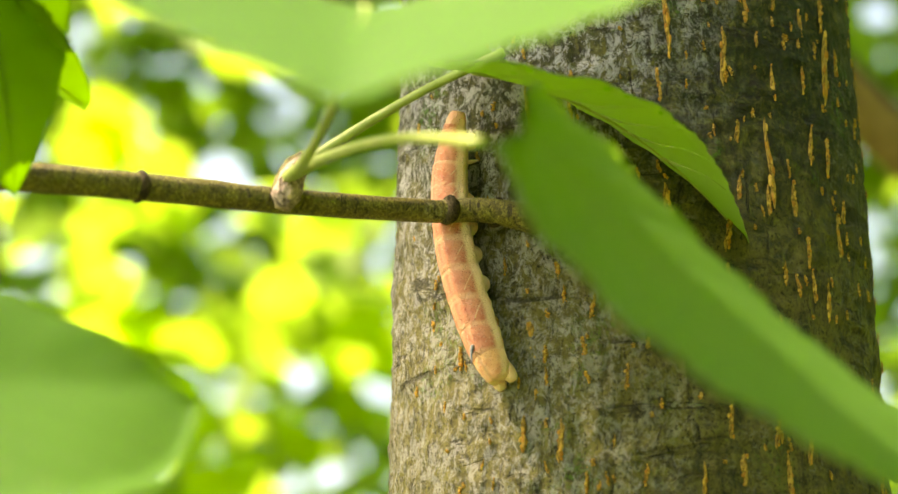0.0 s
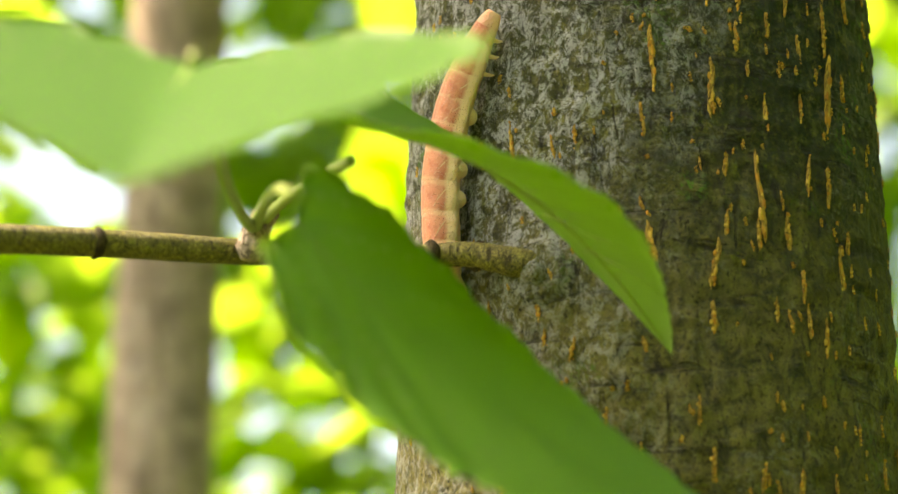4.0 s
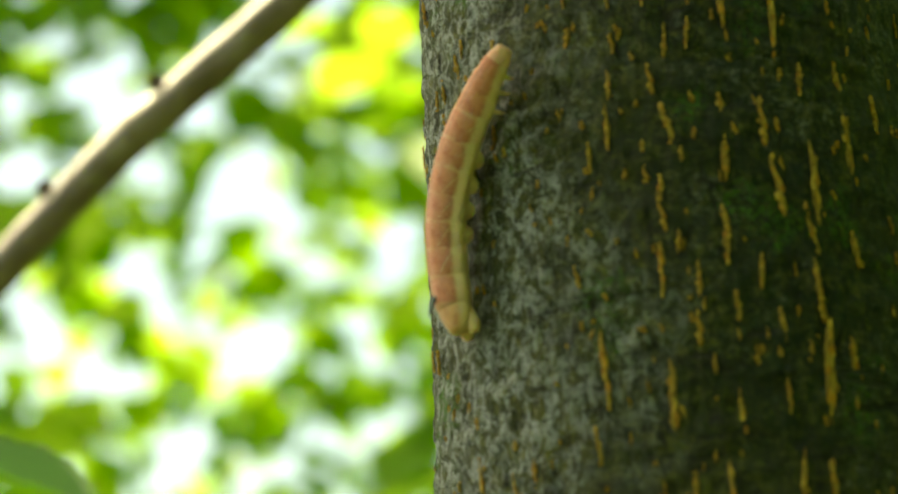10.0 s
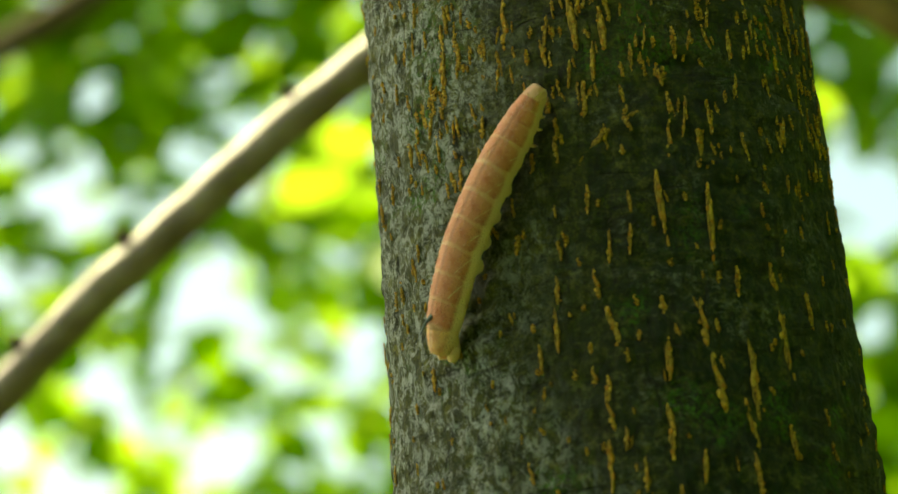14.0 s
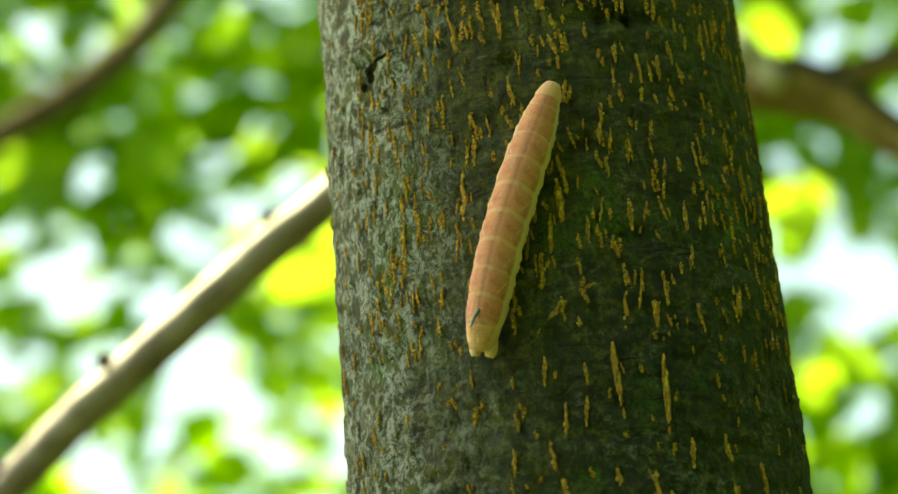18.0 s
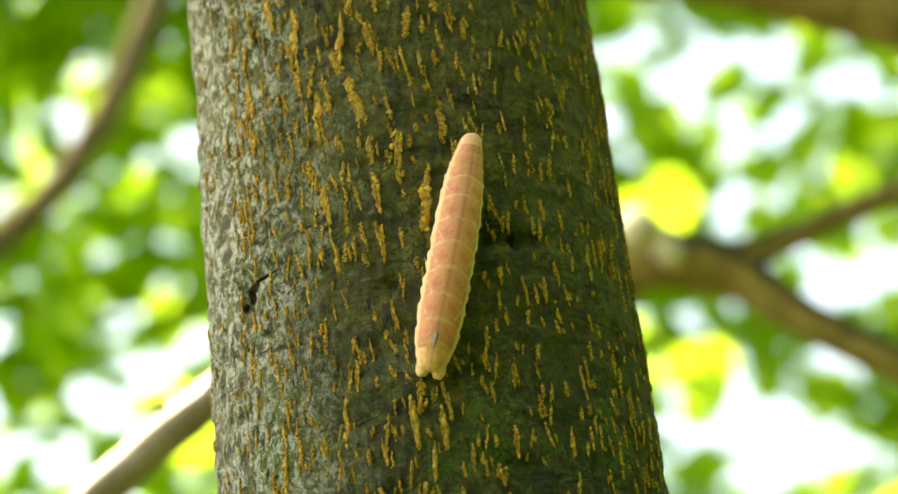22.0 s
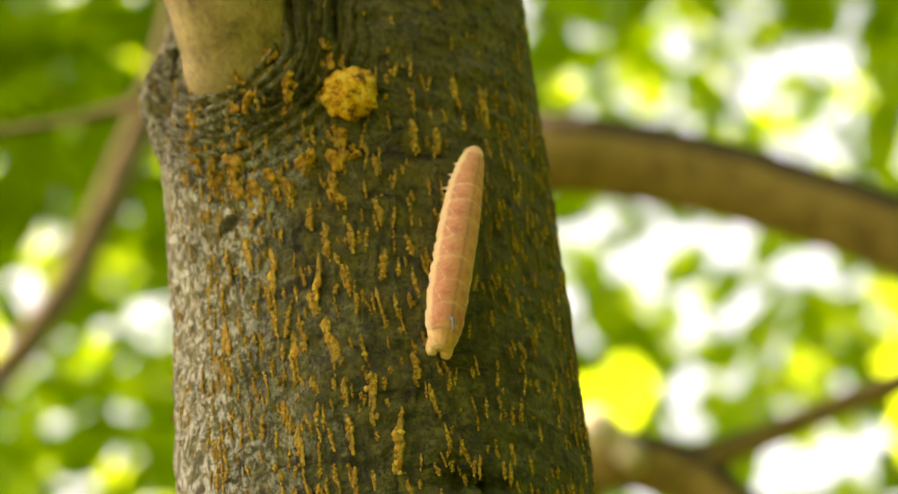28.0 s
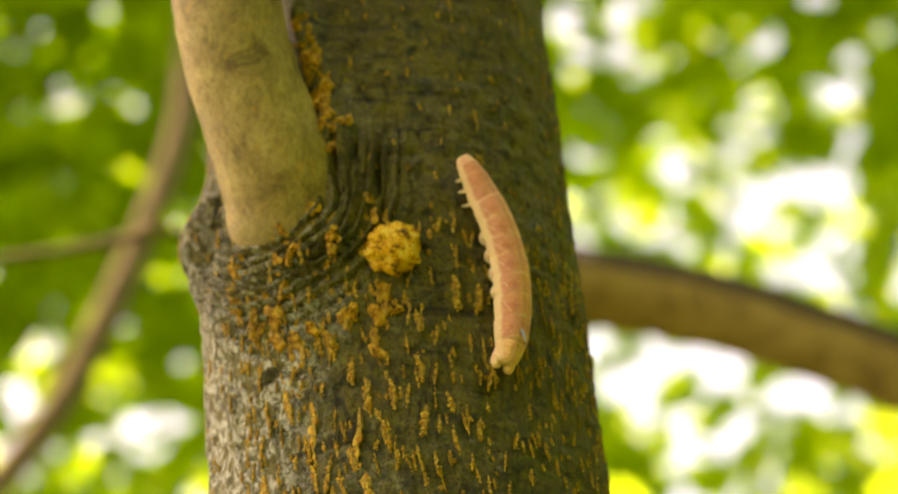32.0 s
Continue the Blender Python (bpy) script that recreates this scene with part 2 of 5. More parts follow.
# near-black brown where the surface faces up, broken by noise
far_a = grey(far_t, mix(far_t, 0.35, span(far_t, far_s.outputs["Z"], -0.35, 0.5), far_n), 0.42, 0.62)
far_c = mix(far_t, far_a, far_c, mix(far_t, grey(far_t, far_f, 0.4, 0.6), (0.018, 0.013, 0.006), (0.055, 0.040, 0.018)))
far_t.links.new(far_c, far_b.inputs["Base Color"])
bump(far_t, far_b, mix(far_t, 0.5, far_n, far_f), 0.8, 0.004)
PALE_WOOD, pale_t, pale_b = material("sawn_wood", 0.7, 0.2)
pale_t.links.new(ramp(pale_t, noise_tex(pale_t, coords(pale_t), 300, 5, 0.7), [(0.35, (0.45, 0.36, 0.26)), (0.65, (0.72, 0.63, 0.50))]), pale_b.inputs["Base Color"])
TWIG_BARK = bark_material("twig_bark", (0.225, 0.190, 0.042), (0.10, 0.082, 0.020), (0.36, 0.32, 0.14), 0.2, 0.3, 2.0)
TWIG_BARK.node_tree.nodes["Principled BSDF"].inputs["Roughness"].default_value = 0.5
SLEEK_BARK, sleek_t, sleek_b = material("sleek_limb_bark", 0.38, 0.6)
sleek_n = noise_tex(sleek_t, coords(sleek_t), 55, 6, 0.7, 0.4)
sleek_f = noise_tex(sleek_t, coords(sleek_t), 420, 5, 0.75)
sleek_c = ramp(sleek_t, sleek_n, [(0.34, (0.17, 0.112, 0.085)), (0.5, (0.27, 0.185, 0.145)), (0.66, (0.38, 0.285, 0.235))])
sleek_c = mix(sleek_t, ramp(sleek_t, sleek_f, [(0.36, (0.6, 0.6, 0.6)), (0.46, (0, 0, 0))]), sleek_c, (0.10, 0.065, 0.045))
sleek_t.links.new(sleek_c, sleek_b.inputs["Base Color"])
bump(sleek_t, sleek_b, mix(sleek_t, 0.5, sleek_n, sleek_f), 0.5, 0.0012)
RING_BARK = bark_material("dark_ring_bark", (0.07, 0.05, 0.018), (0.03, 0.02, 0.008), (0.15, 0.12, 0.06), 0.1, 0.0, 2.0)


def cork_material(name, a, c, d, size=950, vary=0.45):
    m, t, b = material(name, 0.9, 0.2)
    v = coords(t)
    col = ramp(t, noise_tex(t, v, size, 5, 0.8), [(0.38, (0.05, 0.04, 0.014)), (0.44, d), (0.50, a), (0.60, c)])
    info = t.nodes.new("ShaderNodeObjectInfo")
    col = mix(t, mix(t, 1.0, info.outputs["Random"], (vary, vary, vary), "MULTIPLY"), col, (0.36, 0.26, 0.11))
    t.links.new(col, b.inputs["Base Color"])
    bump(t, b, noise_tex(t, v, 900, 5, 0.8), 1.0, 0.0008)
    return m


KNOB = cork_material("orange_callus", (0.78, 0.37, 0.02), (0.86, 0.60, 0.12), (0.42, 0.17, 0.015), 330, 0.08)
CALLUS = cork_material("flaky_callus", (0.56, 0.26, 0.02), (0.72, 0.44, 0.08), (0.28, 0.11, 0.010), 520, 0.3)
CORK, cork_t, cork_b = material("cork_grain", 0.75, 0.3)
cork_g = cork_t.nodes.new("ShaderNodeNewGeometry")
cork_i = cork_t.nodes.new("ShaderNodeObjectInfo")
cork_n = noise_tex(cork_t, coords(cork_t), 1500, 4, 0.8)
cork_c = ramp(cork_t, cork_g.outputs["Random Per Island"], [(0.0, (0.40, 0.155, 0.014)), (0.35, (0.60, 0.28, 0.03)), (0.65, (0.66, 0.38, 0.06)), (0.86, (0.70, 0.44, 0.08)), (1.0, (0.76, 0.56, 0.20))])
cork_c = mix(cork_t, mix(cork_t, 1.0, cork_i.outputs["Random"], (0.4, 0.4, 0.4), "MULTIPLY"), cork_c, (0.40, 0.23, 0.045))
cork_c = mix(cork_t, ramp(cork_t, cork_n, [(0.34, (0.6, 0.6, 0.6)), (0.42, (0, 0, 0))]), cork_c, (0.10, 0.06, 0.012))
cork_t.links.new(cork_c, cork_b.inputs["Base Color"])
bump(cork_t, cork_b, cork_n, 0.8, 0.0006)
CORK_BED, bed_t, bed_b = material("cork_bed", 0.85, 0.25)
bed_t.links.new(ramp(bed_t, noise_tex(bed_t, coords(bed_t), 1400, 5, 0.8), [(0.38, (0.07, 0.045, 0.011)), (0.48, (0.30, 0.18, 0.035)), (0.6, (0.52, 0.33, 0.07))]), bed_b.inputs["Base Color"])
bump(bed_t, bed_b, noise_tex(bed_t, coords(bed_t), 1600, 4, 0.8), 1.0, 0.0006)


def leaf_material(name, col_a, col_b, trans, rough, glow):
    m = bpy.data.materials.new(name)
    m.use_nodes = True
    t = m.node_tree
    b = t.nodes["Principled BSDF"]
    out = t.nodes["Material Output"]
    v = coords(t)
    n = noise_tex(t, v, 90, 4, 0.6)
    geo = t.nodes.new("ShaderNodeNewGeometry")
    isl = mix(t, 0.55, n, geo.outputs["Random Per Island"])
    col = mix(t, isl, col_a, col_b)
    t.links.new(col, b.inputs["Base Color"])
    b.inputs["Roughness"].default_value = rough
    b.inputs["Specular IOR Level"].default_value = 0.4
    tr = t.nodes.new("ShaderNodeBsdfTranslucent")
    t.links.new(mix(t, 1.0, col, glow, "MULTIPLY"), tr.inputs["Color"])
    ms = t.nodes.new("ShaderNodeMixShader")
    ms.inputs[0].default_value = trans
    t.links.new(b.outputs[0], ms.inputs[1])
    t.links.new(tr.outputs[0], ms.inputs[2])
    t.links.new(ms.outputs[0], out.inputs["Surface"])
    bump(t, b, noise_tex(t, v, 700, 3, 0.6), 0.25, 0.0006)
    return m


LEAF_TOP = leaf_material("leaf_upper_face", (0.092, 0.205, 0.052), (0.125, 0.25, 0.068), 0.66, 0.5, (2.6, 2.5, 0.9))
LEAF_UNDER = leaf_material("leaf_lower_face", (0.17, 0.255, 0.075), (0.23, 0.31, 0.10), 0.5, 0.6, (2.6, 2.35, 2.2))
STALK, stalk_t, stalk_b = material("leaf_stalk", 0.5, 0.4)
stalk_t.links.new(ramp(stalk_t, noise_tex(stalk_t, coords(stalk_t), 200), [(0.3, (0.22, 0.30, 0.06)), (0.7, (0.36, 0.42, 0.12))]), stalk_b.inputs["Base Color"])
FOLIAGE = leaf_material("canopy_leaf", (0.165, 0.285, 0.036), (0.255, 0.355, 0.058), 0.66, 0.5, (2.15, 2.15, 1.3))


def skin_material(name, dorsal, side, granules=True):
    m, t, b = material(name, 0.5, 0.3)
    c = t.nodes.new("ShaderNodeTexCoord")
    s = t.nodes.new("ShaderNodeSeparateXYZ")
    t.links.new(c.outputs["Object"], s.inputs[0])
    v = coords(t)
    n = noise_tex(t, v, 520, 5, 0.65)
    hmap = node(t, "MapRange")
    hmap.inputs["From Min"].default_value, hmap.inputs["From Max"].default_value = 0.0003, 0.0022
    t.links.new(s.outputs["Z"], hmap.inputs["Value"])
    f = mix(t, 0.3, hmap.outputs["Result"], n)
    blotch = mix(t, grey(t, noise_tex(t, v, 330, 3, 0.6), 0.42, 0.66), dorsal, tuple(q * k for q, k in zip(dorsal, (0.82, 0.62, 0.6))))
    col = mix(t, grey(t, f, 0.3, 0.6), side, blotch if granules else dorsal)
    vor = t.nodes.new("ShaderNodeTexVoronoi")
    vor.inputs["Scale"].default_value = 1900
    t.links.new(v, vor.inputs["Vector"])
    if granules:
        # dark line down the back, and an arched pale seam between the rings
        def calc(kind, a, b=None):
            n = t.nodes.new("ShaderNodeMath")
            n.operation = kind
            for q, w in ((0, a), (1, b)):
                if isinstance(w, (int, float)):
                    n.inputs[q].default_value = w
                elif w is not None:
                    t.links.new(w, n.inputs[q])
            return n.outputs[0]
        x = s.outputs["X"]
        col = mix(t, span(t, calc("ABSOLUTE", calc("ADD", x, calc("MULTIPLY", calc("SUBTRACT", n, 0.5), 0.0006))), 0.0001, 0.0006, 0.5, 0.0), col, tuple(q * k for q, k in zip(dorsal, (0.55, 0.5, 0.55))))
        arch = calc("ADD", s.outputs["Y"], calc("MULTIPLY", calc("MULTIPLY", x, x), 62.0))
        seam = span(t, calc("ABSOLUTE", calc("SUBTRACT", arch, 0.0002)), 0.0024, 0.0030, 0.0, 0.36)
        col = mix(t, seam, col, tuple(min(1, 1.05 * q) for q in side))
        col = mix(t, ramp(t, vor.outputs["Distance"], [(0.10, (0.6, 0.6, 0.6)), (0.24, (0, 0, 0))]), col, tuple(min(1, 0.22 + 0.78 * q) for q in side))
    t.links.new(col, b.inputs["Base Color"])
    b.inputs["Subsurface Weight"].default_value = 0.3
    b.inputs["Subsurface Radius"].default_value = (0.002, 0.001, 0.0006)
    b.inputs["Subsurface Scale"].default_value = 0.6
    up = ramp(t, vor.outputs["Distance"], [(0.05, (1, 1, 1)), (0.45, (0, 0, 0))])
    bump(t, b, mix(t, 0.45, n, up), 0.9, 0.0007)
    return m


SKIN = skin_material("pink_skin", (0.72, 0.285, 0.165), (0.86, 0.58, 0.34))
PALE = skin_material("cream_skin", (0.86, 0.60, 0.38), (0.86, 0.60, 0.38), False)
HEAD = skin_material("dull_pink_head", (0.80, 0.42, 0.27), (0.85, 0.52, 0.32), False)
SHIELD = skin_material("orange_shield", (0.88, 0.48, 0.24), (0.90, 0.58, 0.33))
HORN, horn_t, horn_b = material("blue_grey_horn", 0.5, 0.4)
horn_t.links.new(ramp(horn_t, noise_tex(horn_t, coords(horn_t), 900), [(0.3, (0.085, 0.10, 0.12)), (0.7, (0.17, 0.195, 0.22))]), horn_b.inputs["Base Color"])
GROUND, ground_t, ground_b = material("woodland_floor", 0.95, 0.1)
ground_t.links.new(ramp(ground_t, noise_tex(ground_t, coords(ground_t), 6, 8, 0.7), [(0.3, (0.03, 0.045, 0.012)), (0.55, (0.07, 0.10, 0.025)), (0.75, (0.11, 0.085, 0.045))]), ground_b.inputs["Base Color"])


# near-black that stands in for the shade inside the knot hole
HOLE_SHADE, hole_t, hole_b = material("hole_shade", 1.0, 0.05)
hole_t.links.new(ramp(hole_t, noise_tex(hole_t, coords(hole_t), 1200, 4, 0.7), [(0.4, (0.008, 0.006, 0.003)), (0.7, (0.035, 0.024, 0.010))]), hole_b.inputs["Base Color"])


# ---- building helpers ----
def mesh_from(name, verts, faces, mats, smooth=True, index=None):
    me = bpy.data.meshes.new(name)
    me.from_pydata([tuple(v) for v in verts], [], [tuple(f) for f in faces])
    for m in mats:
        me.materials.append(m)
    if smooth:
        me.polygons.foreach_set("use_smooth", [True] * len(me.polygons))
    if index is not None:
        me.polygons.foreach_set("material_index", index)
    me.update()
    return me


def piece(name, me, parent=None, label=""):
    ob = new(name, me)
    if parent:
        ob.parent = parent
    if label:
        ob["label"] = label
    return ob


def spline(points, n):
    """n points and radii along a smooth line through rows of x, y, z, radius."""
    p = np.array(points, float)
    p = np.vstack([2 * p[0] - p[1], p, 2 * p[-1] - p[-2]])
    out = []
    for u in np.linspace(0, len(points) - 1 - 1e-6, n):
        i, f = int(u), u - int(u)
        a, b, c, d = p[i:i + 4]
        out.append(0.5 * (2 * b + (c - a) * f + (2 * a - 5 * b + 4 * c - d) * f * f + (3 * b - a - 3 * c + d) * f ** 3))
    return np.array(out)


def tube_data(points, n=24, sides=12, rough=0.0, seed=0, caps=True):
    rng = np.random.RandomState(seed)
    s = spline(points, n)
    verts, faces = [], []
    side = Vector((0.3, 1, 0.2))
    ph = rng.rand(6) * 6.28
    for i in range(n):
        a, b = s[max(i - 1, 0), :3], s[min(i + 1, n - 1), :3]
        d = Vector(b - a).normalized()
        side = (side - d * side.dot(d)).normalized()
        up = d.cross(side)
        for k in range(sides):
            an = 2 * math.pi * k / sides
            r = s[i, 3] * (1 + rough * (math.sin(2 * an + ph[0] + i * 0.9) * 0.4 + math.sin(3 * an + ph[1] - i * 0.6) * 0.3 + rng.uniform(-0.5, 0.5)))
            verts.append(Vector(s[i, :3]) + (side * math.cos(an) + up * math.sin(an)) * r)
    for i in range(n - 1):
        for k in range(sides):
            k2 = (k + 1) % sides
            faces.append((i * sides + k, i * sides + k2, (i + 1) * sides + k2, (i + 1) * sides + k))
    if caps:
        faces.append(tuple(range(sides - 1, -1, -1)))
        faces.append(tuple((n - 1) * sides + k for k in range(sides)))
    return verts, faces


def tube(name, points, mat, parent=None, label="", n=24, sides=12, rough=0.0, seed=0):
    v, f = tube_data(points, n, sides, rough, seed)
    return piece(name, mesh_from(name, v, f, [mat]), parent, label)


TABLE = np.random.RandomState(5).rand(64, 64)


def vnoise(x, y):
    """Smooth value noise on arrays, 0 to 1."""
    xi, yi = np.floor(x).astype(int), np.floor(y).astype(int)
    fx, fy = x - xi, y - yi
    fx, fy = fx * fx * (3 - 2 * fx), fy * fy * (3 - 2 * fy)
    g = lambda i, j: TABLE[i % 64, j % 64]
    return (g(xi, yi) * (1 - fx) + g(xi + 1, yi) * fx) * (1 - fy) + (g(xi, yi + 1) * (1 - fx) + g(xi + 1, yi + 1) * fx) * fy


def fbm(x, y, octaves=4):
    s, a, tot = 0, 1.0, 0
    for k in range(octaves):
        s, tot = s + a * vnoise(x * 2 ** k + 7.3 * k, y * 2 ** k + 3.1 * k), tot + a
        a *= 0.55
    return s / tot


# ---- the ground ----
def build_ground():
    n = 60
    ax = np.sign(np.linspace(-1, 1, n)) * np.abs(np.linspace(-1, 1, n)) ** 3 * 300
    X, Y = np.meshgrid(ax, ax)
    Z = -1.35 + 0.05 * (fbm(X * 0.8, Y * 0.8) - 0.5)
    verts = np.stack([X, Y, Z], -1).reshape(-1, 3)
    faces = [(j * n + i, j * n + i + 1, (j + 1) * n + i + 1, (j + 1) * n + i) for j in range(n - 1) for i in range(n - 1)]
    tagged(piece("ground", mesh_from("ground", verts, faces, [GROUND])), "shaded woodland floor with low green growth", "ground", kind="structure")


build_ground()

# ---- the trunk ----
R0, TAPER = 0.052, 0.48


def radius(z):
    return R0 * (1 - TAPER * (np.clip(z, -0.5, 0.75) - 0.2))


def on_trunk(phi, z, out=0.0):
    """A place on the bark: degrees round from the front, height, metres proud."""
    r = radius(z) + out
    return Vector((r * math.sin(radians(phi)), -r * math.cos(radians(phi)), z))


def relief(P, Z):
    """How far the bark stands proud of the plain cone, by angle in degrees and height."""
    U = np.radians(P) * R0
    warp = 0.004 * (fbm(U * 60, Z * 30, 3) - 0.5)
    ridges = 1 - np.abs(2 * fbm((U + warp) * 210, Z * 42 + 11, 3) - 1)
    H = 0.0022 * (fbm(U * 14 + 3, Z * 10, 3) - 0.5) + 0.0008 * (ridges - 0.6) + 0.0012 * (fbm(U * 330, Z * 300, 3) - 0.5) + 0.0012 * (fbm(U * 95 + 7, Z * 330 + 40 * warp, 3) - 0.5)

    def near(p, zz, a, b):
        return ((U - np.radians(p) * R0) / a) ** 2 + ((Z - zz) / b) ** 2

    # old branch scar with lens-shaped folds
    d = np.sqrt(near(-27, 0.1855, 0.010, 0.006))
    H += np.exp(-d * d * 1.2) * (0.0016 + 0.0011 * np.sin(d * 9)) - 0.0022 * np.exp(-near(-25, 0.1868, 0.006, 0.0012))
    # pits and cracks
    for p, zz, a, b, dep in ((-43.7, 0.2903, 0.0028, 0.0028, 0.0012), (29, 0.2925, 0.010, 0.0016, 0.0022), (23, 0.2925, 0.0012, 0.003, 0.002), (31, 0.2925, 0.0012, 0.003, 0.002), (24, 0.2405, 0.010, 0.0012, 0.0010),
                             (-2, 0.283, 0.002, 0.0016, 0.002), (16, 0.262, 0.0018, 0.0018, 0.0016), (-14, 0.150, 0.012, 0.0012, 0.0008), (14, 0.196, 0.010, 0.0010, 0.0008)):
        H -= dep * np.exp(-near(p, zz, a, b))
    H += 0.0014 * np.exp(-near(-42, 0.2965, 0.0085, 0.0022)) * (0.5 + fbm(U * 500, Z * 150, 2))
    # collar round the twig
    d = np.sqrt(near(-41.5, 0.0905, 0.008, 0.008))
    H += np.exp(-d * d) * (0.003 + 0.0009 * np.sin(d * 11))
    # swelling and folds below and beside the fork
    d = np.sqrt(near(-32, 0.402, 0.030, 0.028))
    H += 0.009 * np.exp(-d ** 2)
    away = np.hypot(U - math.radians(-29) * R0, np.minimum(Z - 0.408, 0) * 1.1) + 0.0035 * (fbm(U * 70, Z * 70, 3) - 0.5)
    belt = np.clip((away - 0.010) / 0.004, 0, 1) * np.clip((0.040 - away) / 0.012, 0, 1) * np.clip((0.432 - Z) / 0.012, 0, 1) * np.clip((Z - 0.366) / 0.012, 0, 1)
    H += belt * (0.0009 * np.sin(away * 2 * math.pi / 0.0031) + 0.0006 * np.sin(away * 2 * math.pi / 0.0017 + 2)) * (0.5 + fbm(U * 120 + 4, Z * 120, 2))
    # torn lip and hollow beside the limb, and the cracks on its other side
    H += 0.0060 * np.exp(-near(-70, 0.415, 0.006, 0.013)) * (0.8 + 0.5 * fbm(U * 300, Z * 300, 2)) - 0.016 * np.exp(-near(-55, 0.4135, 0.0050, 0.0085))
    for p, zz, a, b, dep in ((-10, 0.418, 0.0008, 0.007, 0.0034), (-4.2, 0.4175, 0.0007, 0.007, 0.003), (1.4, 0.411, 0.0008, 0.008, 0.0036), (-13.5, 0.411, 0.0007, 0.006, 0.002)):
        H -= dep * np.exp(-near(p + 220 * (Z - zz) * (Z - zz) * 40, zz, a, b))
    # bark ridge that climbs beside the fork
    lean = math.radians(-2) * R0 + (Z - 0.42) * -0.24
    H += np.where(Z > 0.405, np.clip((Z - 0.405) / 0.02, 0, 1), 0) * 0.0045 * np.exp(-((U - lean + 0.006) / 0.0045) ** 2) * (0.6 + 0.8 * fbm(U * 300, Z * 200, 3))
    return H


def bark_place(phi, z, out=0.0):
    return on_trunk(phi, z, out + float(relief(np.array([[float(phi)]]), np.array([[float(z)]]))[0, 0]))


def build_trunk():
    tree = tagged(new("linden_tree"), "young linden trunk with grey-green lichened bark and orange cork streaks", "tree")
    phi = np.concatenate([np.linspace(-115, 115, 520), np.linspace(117, 243, 50)])
    z = np.concatenate([np.linspace(-1.4, -0.05, 40)[:-1], np.linspace(-0.05, 0.36, 440)[:-1], np.linspace(0.36, 0.45, 220)[:-1], np.linspace(0.45, 0.56, 100), np.linspace(0.57, 2.6, 40)])
    P, Z = np.meshgrid(phi, z)
    H = relief(P, Z)
    H *= np.clip((115 - np.abs((P + 180) % 360 - 180)) / 8, 0.25, 1)
    flare = np.where(Z < -1.0, ((-1.0 - Z) / 0.4) ** 2 * 0.03, 0)
    Rr = radius(Z) + H + flare
    V = np.stack([Rr * np.sin(np.radians(P)), -Rr * np.cos(np.radians(P)), Z], -1).reshape(-1, 3).astype(np.float32)
    nz, npz = len(z), len(phi)
    I = np.arange(nz * npz).reshape(nz, npz)
    A, B = I[:-1], I[1:]
    F = np.stack([A, np.roll(A, -1, 1), np.roll(B, -1, 1), B], -1).reshape(-1, 4)
    me = bpy.data.meshes.new("trunk")
    me.vertices.add(len(V))
    me.vertices.foreach_set("co", V.ravel())
    me.loops.add(F.size)
    me.loops.foreach_set("vertex_index", F.ravel().astype(np.int32))
    me.polygons.add(len(F))
    me.polygons.foreach_set("loop_start", np.arange(0, F.size, 4, dtype=np.int32))
    me.polygons.foreach_set("use_smooth", np.ones(len(F), bool))
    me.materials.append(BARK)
    me.update(calc_edges=True)
    piece("trunk", me, tree)
    return tree


tree = build_trunk()

# the limb that forks off above
fork_a = on_trunk(-30, 0.380, -0.026)
tube("fork_limb", [(*fork_a, 0.013), (-0.0215, -0.0100, 0.3930, 0.0160), (-0.0200, -0.0270, 0.3975, 0.0172), (-0.0205, -0.0360, 0.4043, 0.0168), (-0.0217, -0.0415, 0.4123, 0.0156), (-0.0240, -0.0460, 0.4209, 0.0146), (-0.0276, -0.0498, 0.4329, 0.0138), (-0.0311, -0.0533, 0.4469, 0.0135), (-0.0331, -0.0558, 0.4626, 0.0134), (-0.0360, -0.0590, 0.4900, 0.0132), (-0.0400, -0.0620, 0.5249, 0.0128), (-0.16, -0.10, 0.80, 0.011), (-0.3, -0.16, 1.3, 0.009)], LIMB_BARK, tree, "smooth olive-tan limb forking off above a swollen collar", n=90, sides=40, rough=0.012, seed=3)


